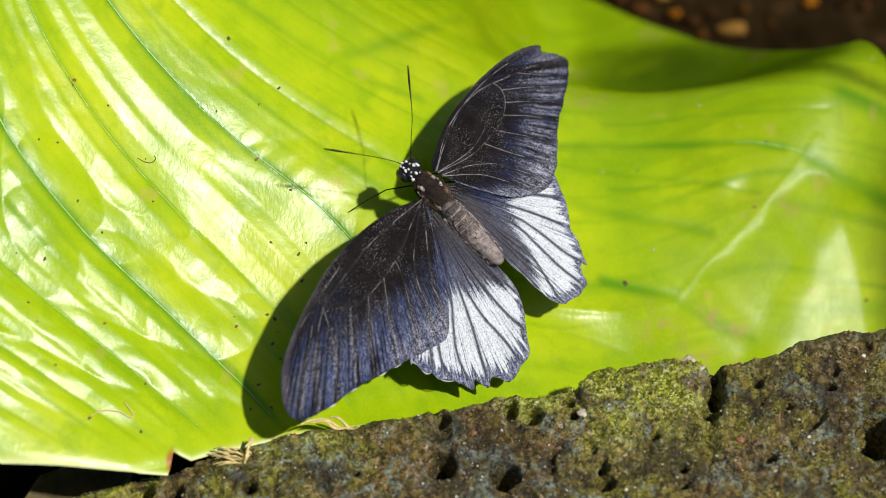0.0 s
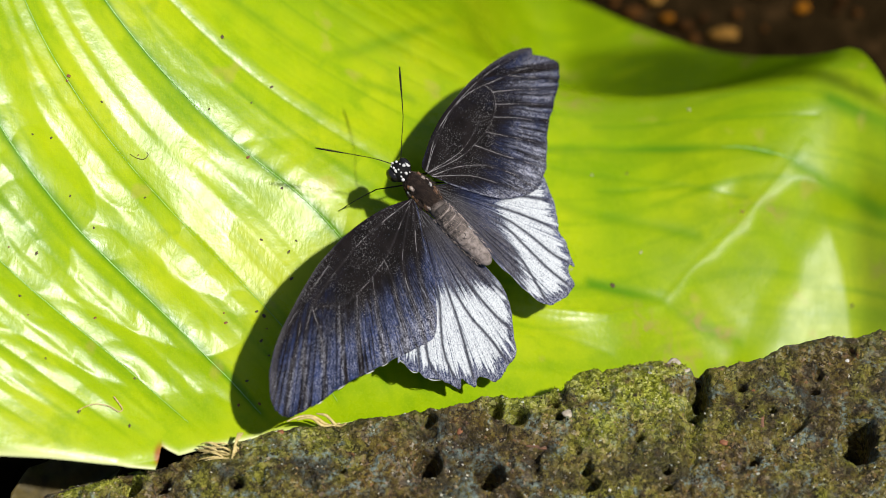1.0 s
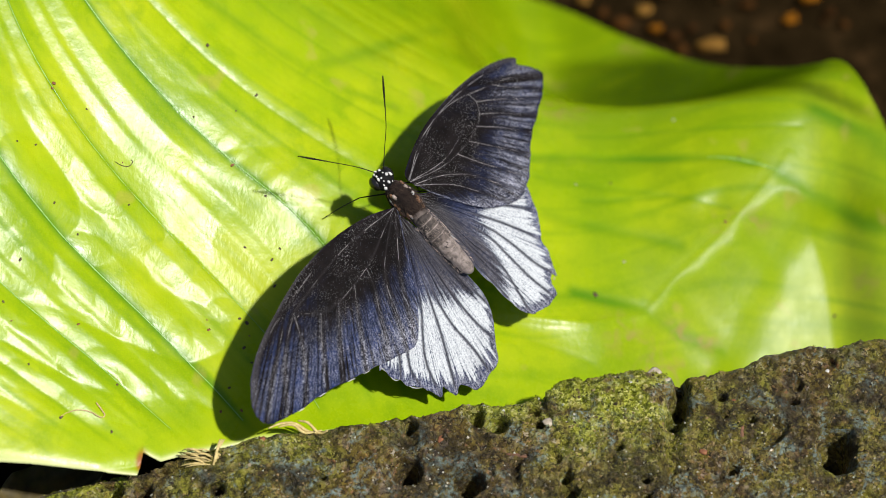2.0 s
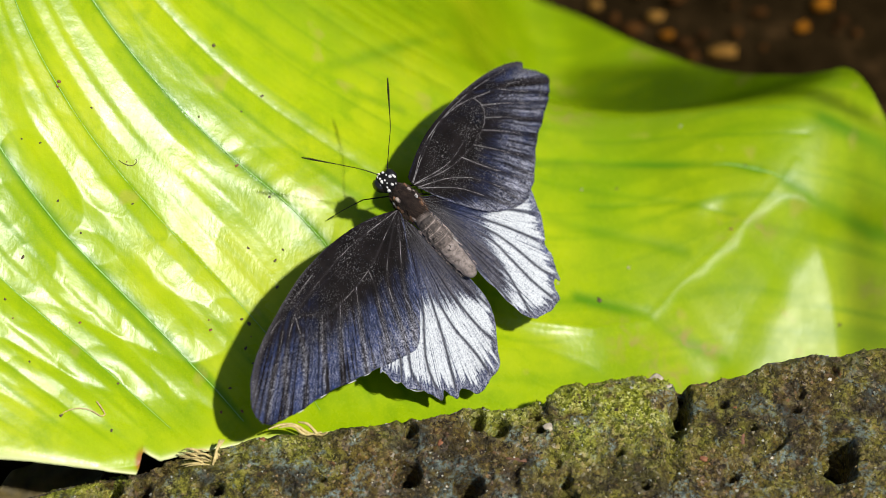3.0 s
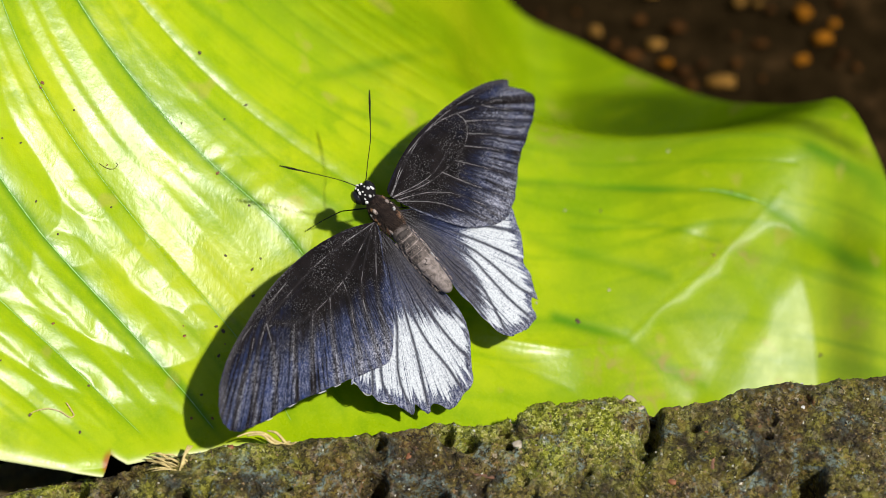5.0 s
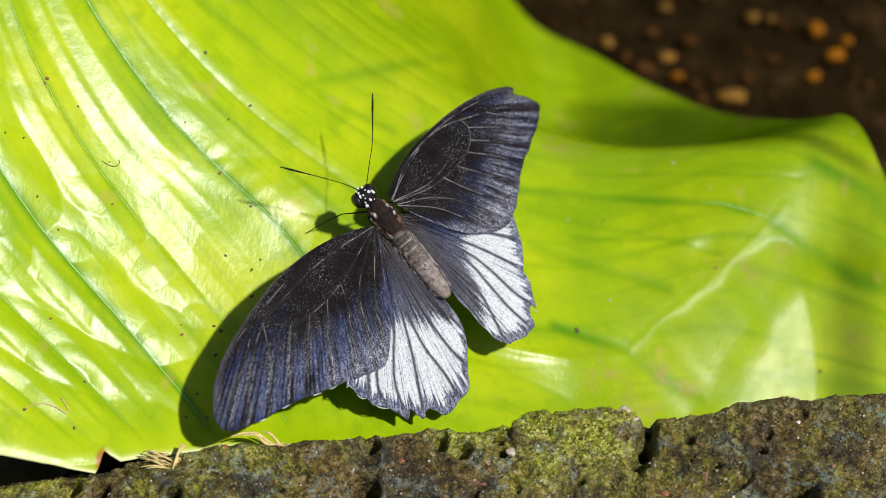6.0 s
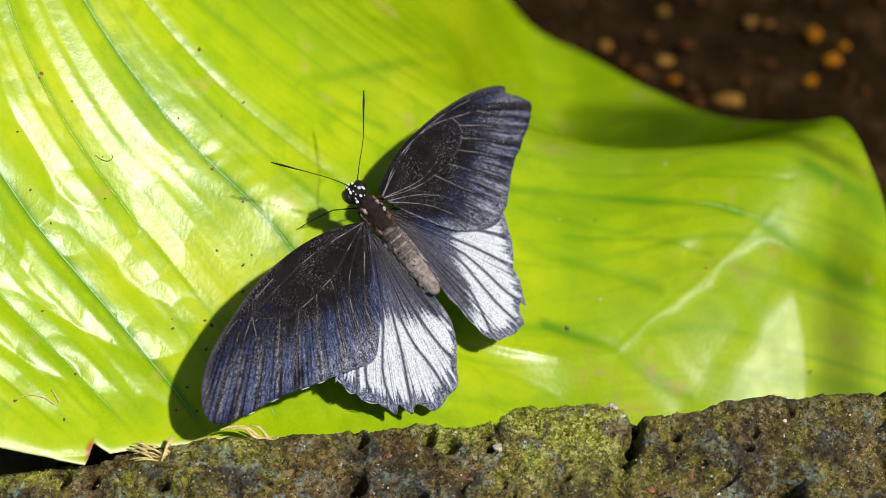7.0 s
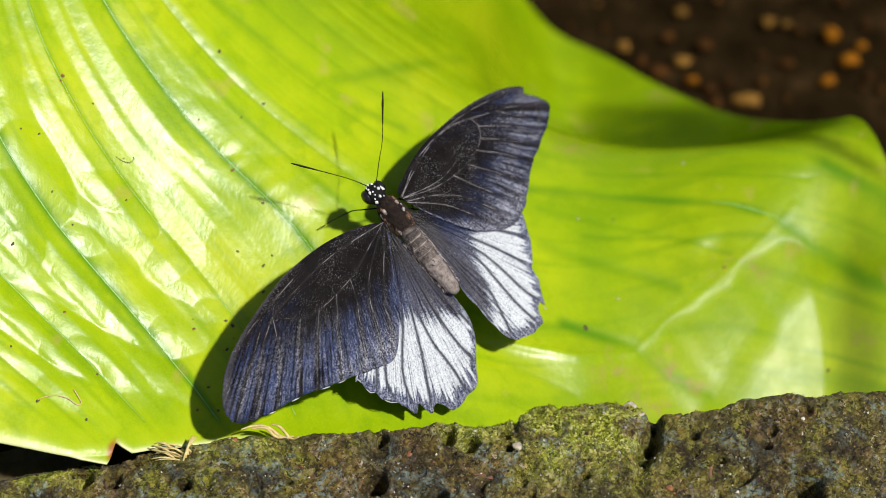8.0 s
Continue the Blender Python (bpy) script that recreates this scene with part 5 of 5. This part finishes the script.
def build_rock_litter():
    for k, (x, y, size, long, spin, mat, name, label) in enumerate(ON_ROCK):
        crumb(x, y, size / 1000, mat, label, 120 + k, name, long, rock_height(x, y) - 0.35 * size / 1000, spin)
    # frayed straw hanging over the rim of the rock
    rnd = random.Random(8)
    root = tagged(new("straw_tuft"), "frayed tuft of dry yellow straw on the rock", "straw")
    x0, y0 = STRAW_AT
    root.location = (x0, y0, rock_height(x0, y0))
    for k in range(20):
        bm = bmesh.new()
        a, lift = rnd.uniform(-0.5, 0.35), rnd.uniform(0.0006, 0.0028)
        off = Vector((rnd.uniform(-0.001, 0.003), rnd.uniform(-0.0022, 0.0022), 0))
        length = rnd.uniform(0.004, 0.0085)
        p = [off + Vector((-length * u * math.cos(a), -length * u * math.sin(a) * 0.6, lift * (0.5 + math.sin(3 * u)) + 0.0004)) for u in (0, 0.35, 0.7, 1.0)]
        tube(bm, [tuple(v) for v in p], (0.00018, 0.00026, 0.00022, 0.00008), 5, 10)
        part("stalk", bm, STRAW, root)
    for k in range(4):
        bm = bmesh.new()
        p = [Vector((0.003 + 0.0006 * k, -0.002 + 0.001 * k, 0.001)), Vector((0.0038, 0.002, 0.002)), Vector((0.0044 + 0.0005 * k, 0.0055, 0.0022))]
        tube(bm, [tuple(v) for v in p], (0.0003, 0.0004, 0.00015), 5, 8)
        part("stalk", bm, STRAW, root)
    # bleached fibre along the rim
    for k, line in enumerate(FIBRES):
        bm = bmesh.new()
        tube(bm, [(x, y, max(rock_height(x, y), rest(x, y)) + 0.0007 + 0.0006 * math.sin(2.5 * n)) for n, (x, y) in enumerate(line)], (0.0002, 0.00045, 0.0005, 0.00025), 5, 24)
        tagged(link_mesh("dry_fibre", bm, STRAW), "bleached dry fibre along the rock's rim", "fibre", group="fibres on the rim")
    # a dead leaf on the soil in the gap
    pts = np.zeros((14, 20, 3))
    for j in range(14):
        for i in range(20):
            u, v = i / 19 * 2 - 1, (j / 13 * 2 - 1) * (1 - (i / 19 * 2 - 1) ** 2) ** 0.7
            pts[j, i] = (0.017 * u, 0.009 * v, 0.006 + 0.006 * u * u + 0.007 * abs(v) + 0.003 * noise.noise(Vector((u * 3, v * 3, 1))))
    ob = new("dead_leaf", grid_mesh("dead_leaf", pts, DEAD))
    thick = ob.modifiers.new("thickness", "SOLIDIFY")
    thick.thickness = 0.0006
    ob.location, ob.rotation_euler = (DEAD_AT[0], DEAD_AT[1], 0.078), (0, 0, 0.4)
    tagged(ob, "curled brown dead leaf wedged between leaf and rock", "dead leaf")


DARK_CRUMBS = ((-0.0663, 0.0450, 0.5), (-0.0517, 0.0335, 0.4), (-0.0990, 0.0183, 0.29), (-0.0692, 0.0229, 0.29), (-0.0573, 0.0272, 0.25), (-0.1120, 0.0046, 0.32), (-0.1062, -0.0101, 0.32), (-0.0997, -0.0167, 0.29), (-0.1143, -0.0278, 0.43), (-0.1182, -0.0402, 0.36), (-0.0862, -0.0056, 0.29), (-0.0533, -0.0112, 0.36), (-0.0868, -0.0565, 0.32), (-0.0872, -0.0708, 0.36), (-0.1009, -0.0691, 0.43), (-0.1105, -0.0558, 0.29), (-0.0519, -0.0323, 0.5), (-0.0540, -0.0313, 0.36), (-0.0523, -0.0399, 0.43), (-0.0443, -0.0210, 0.43), (0.0508, -0.0065, 0.65), (0.1268, -0.0001, 0.5), (-0.0478, 0.0039, 0.36), (-0.1168, 0.0039, 0.29), (-0.0454, -0.0135, 0.4), (-0.0433, -0.0100, 0.3), (0.0960, 0.0420, 0.35), (0.0560, 0.0330, 0.3), (-0.0480, -0.0470, 0.45), (-0.0500, -0.0440, 0.3), (-0.0560, -0.0520, 0.35))
RUSTY_CRUMBS = ((-0.1082, 0.0230, 0.49), (-0.1084, 0.0213, 0.35), (-0.0577, 0.0113, 0.44), (-0.0626, -0.0359, 0.4), (-0.0632, -0.0331, 0.22), (-0.0580, -0.0594, 0.35), (-0.0522, -0.0583, 0.35), (-0.1217, -0.0276, 0.26), (-0.1157, -0.0450, 0.22), (-0.0981, -0.0418, 0.35), (0.0914, 0.0211, 0.4), (-0.0885, 0.0059, 0.22), (-0.0510, -0.0361, 0.22))
PALE_CRUMBS = ((0.0763, 0.0578, 0.4), (0.0450, 0.0304, 0.35), (0.0598, 0.0060, 0.4), (0.0380, -0.0042, 0.35))
SMALL_CURL = ((-0.0906, 0.0056), (-0.0887, 0.0050), (-0.0868, 0.0052), (-0.0857, 0.0066), (-0.0861, 0.0072))
CURL = ((-0.1009, -0.0690), (-0.0993, -0.0674), (-0.0963, -0.0662), (-0.0930, -0.0663), (-0.0904, -0.0673), (-0.0893, -0.0665), (-0.0904, -0.0649), (-0.0918, -0.0633))
ON_ROCK = ((0.0658, -0.0455, 1.7, 1.3, 0.3, PALE, "small_stone", "pale rounded stone stuck in the rock"),
           (0.0689, -0.0488, 0.8, 1.6, 0.2, PALE, "small_stone", "small pale stone stuck in the rock"),
           (0.0352, -0.0630, 1.3, 1.3, 0.2, PALE, "small_stone", "pale stone at the edge of moss"),
           (0.1152, -0.0448, 0.55, 1.2, 0.2, SPOT, "small_stone", "small white stone on the rock"),
           (0.0282, -0.0729, 0.7, 8, -0.05, WOOD, "wood_chip", "reddish wood splinter on the rock"),
           (0.0791, -0.0706, 0.9, 1.6, 0.1, RUST, "wood_chip", "orange chip on the rock"),
           (0.0897, -0.0657, 0.7, 7, 1.45, WOOD, "twig", "short brown twig lodged in the rock"),
           (0.0584, -0.0504, 0.5, 1.5, 0.2, SPOT, "small_stone", "tiny white grain on the rock"),
           (-0.0050, -0.0784, 1.5, 1.2, 0.8, WOOD, "wood_chip", "brown husk in a hole of the rock"),
           (-0.0066, -0.0792, 0.7, 1.6, 0.2, RUST, "wood_chip", "orange husk in a hole of the rock"),
           (-0.0107, -0.0627, 0.25, 1.5, 0, SPOT, "small_stone", "tiny white grain on the rock"),
           (0.0879, -0.0545, 0.6, 1.4, 0.6, RUST, "wood_chip", "dark red scrap on the rock"),
           (-0.0457, -0.0688, 0.9, 1.4, 0.6, RUST, "wood_chip", "rusty scrap on the rock"),
           (-0.0541, -0.0704, 0.3, 1.3, 0.6, SPOT, "small_stone", "tiny white grain on the rock"),
           (0.0049, -0.0683, 0.8, 1.8, 1.2, RUST, "wood_chip", "rusty scrap on the rock"))
STRAW_AT = (-0.0617, -0.0758)
FIBRES = (((-0.0438, -0.0667), (-0.0402, -0.0653), (-0.0362, -0.0649), (-0.0330, -0.0658), (-0.0303, -0.0664)), ((-0.0410, -0.0662), (-0.0370, -0.0656), (-0.0337, -0.0664), (-0.0289, -0.0658)), ((-0.0355, -0.0641), (-0.0327, -0.0649), (-0.0297, -0.0662), (-0.0271, -0.0663)))
DEAD_AT = (-0.1080, -0.0760)

build_litter()
build_rock_litter()


# ---- an unseen shrub, added to shade the back and the end of the blade ----
def shade_leaf(root, base, tip, width, sag):
    """A lance-shaped leaf from base to tip with a folded midrib."""
    base, tip = Vector(base), Vector(tip)
    way = tip - base
    across = way.cross(Vector((0, 0, 1))).normalized()
    pts = np.zeros((9, 25, 3))
    for i in range(25):
        u = i / 24
        half = width * (math.sin(math.pi * u ** 0.8) ** 0.8 + 0.02) * (1 + 0.05 * noise.noise(Vector((u * 6, width * 90, 1))))
        for j in range(9):
            v = j / 4 - 1
            p = base + way * u + across * (half * v) + Vector((0, 0, 0.25 * half * abs(v) - sag * u * u + 0.002 * noise.noise(Vector((u * 5, v * 2, width * 50)))))
            pts[j, i] = p - root.location
    ob = new("leaf_blade", grid_mesh("leaf_blade", pts, THIN_LEAF))
    ob.parent = root
    thick = ob.modifiers.new("thickness", "SOLIDIFY")
    thick.thickness = 0.0003


def build_shade_shrub():
    root = tagged(new("shrub"), "unseen slender shrub with lance-shaped leaves, added to shade the large leaf", "shrub")
    root.location = (0.42, -0.01, 0.0)
    stem = ((0, 0, -0.01), (-0.02, 0.004, 0.10), (-0.06, 0.008, 0.20), (-0.085, 0.012, 0.29), (-0.08, 0.010, 0.42), (-0.055, -0.01, 0.55), (-0.04, -0.03, 0.64))
    bm = bmesh.new()
    tube(bm, stem, (0.004, 0.003, 0.0025, 0.002, 0.0012), 8, 40)
    part("stem", bm, STALK, root)
    for base, tip, width, joint in SHADE_LEAVES:
        shade_leaf(root, base, tip, width, 0.0)
        bm = bmesh.new()
        a, b = Vector(joint), Vector(base) - root.location
        tube(bm, [tuple(a), tuple((a + b) / 2 + Vector((0, 0, 0.006))), tuple(b)], (0.0012, 0.001, 0.0008), 6, 10)
        part("leaf_stalk", bm, STALK, root)


# base, tip, half width, joint on the stem
SHADE_LEAVES = (((0.240, 0.0375, 0.300), (0.170, 0.0395, 0.300), 0.0044, (-0.085, 0.012, 0.29)),
                ((0.238, 0.0470, 0.305), (0.174, 0.0480, 0.305), 0.0042, (-0.086, 0.012, 0.30)),
                ((0.236, 0.0545, 0.310), (0.182, 0.0570, 0.312), 0.0038, (-0.088, 0.012, 0.31)),
                ((0.250, 0.0160, 0.300), (0.200, 0.0330, 0.300), 0.0021, (-0.085, 0.012, 0.29)),
                ((0.416, -0.1500, 0.600), (0.392, -0.0450, 0.600), 0.0042, (-0.047, -0.02, 0.60)),
                ((0.360, 0.0400, 0.370), (0.400, 0.1500, 0.360), 0.0160, (-0.083, 0.011, 0.36)))
build_shade_shrub()


def motions():
    """The butterfly sits still while the camera drifts past it."""
    root = bpy.data.objects["butterfly"]
    walk(root, [(0.0, root.matrix_basis.copy()), (8.0, root.matrix_basis.copy())])


motions()
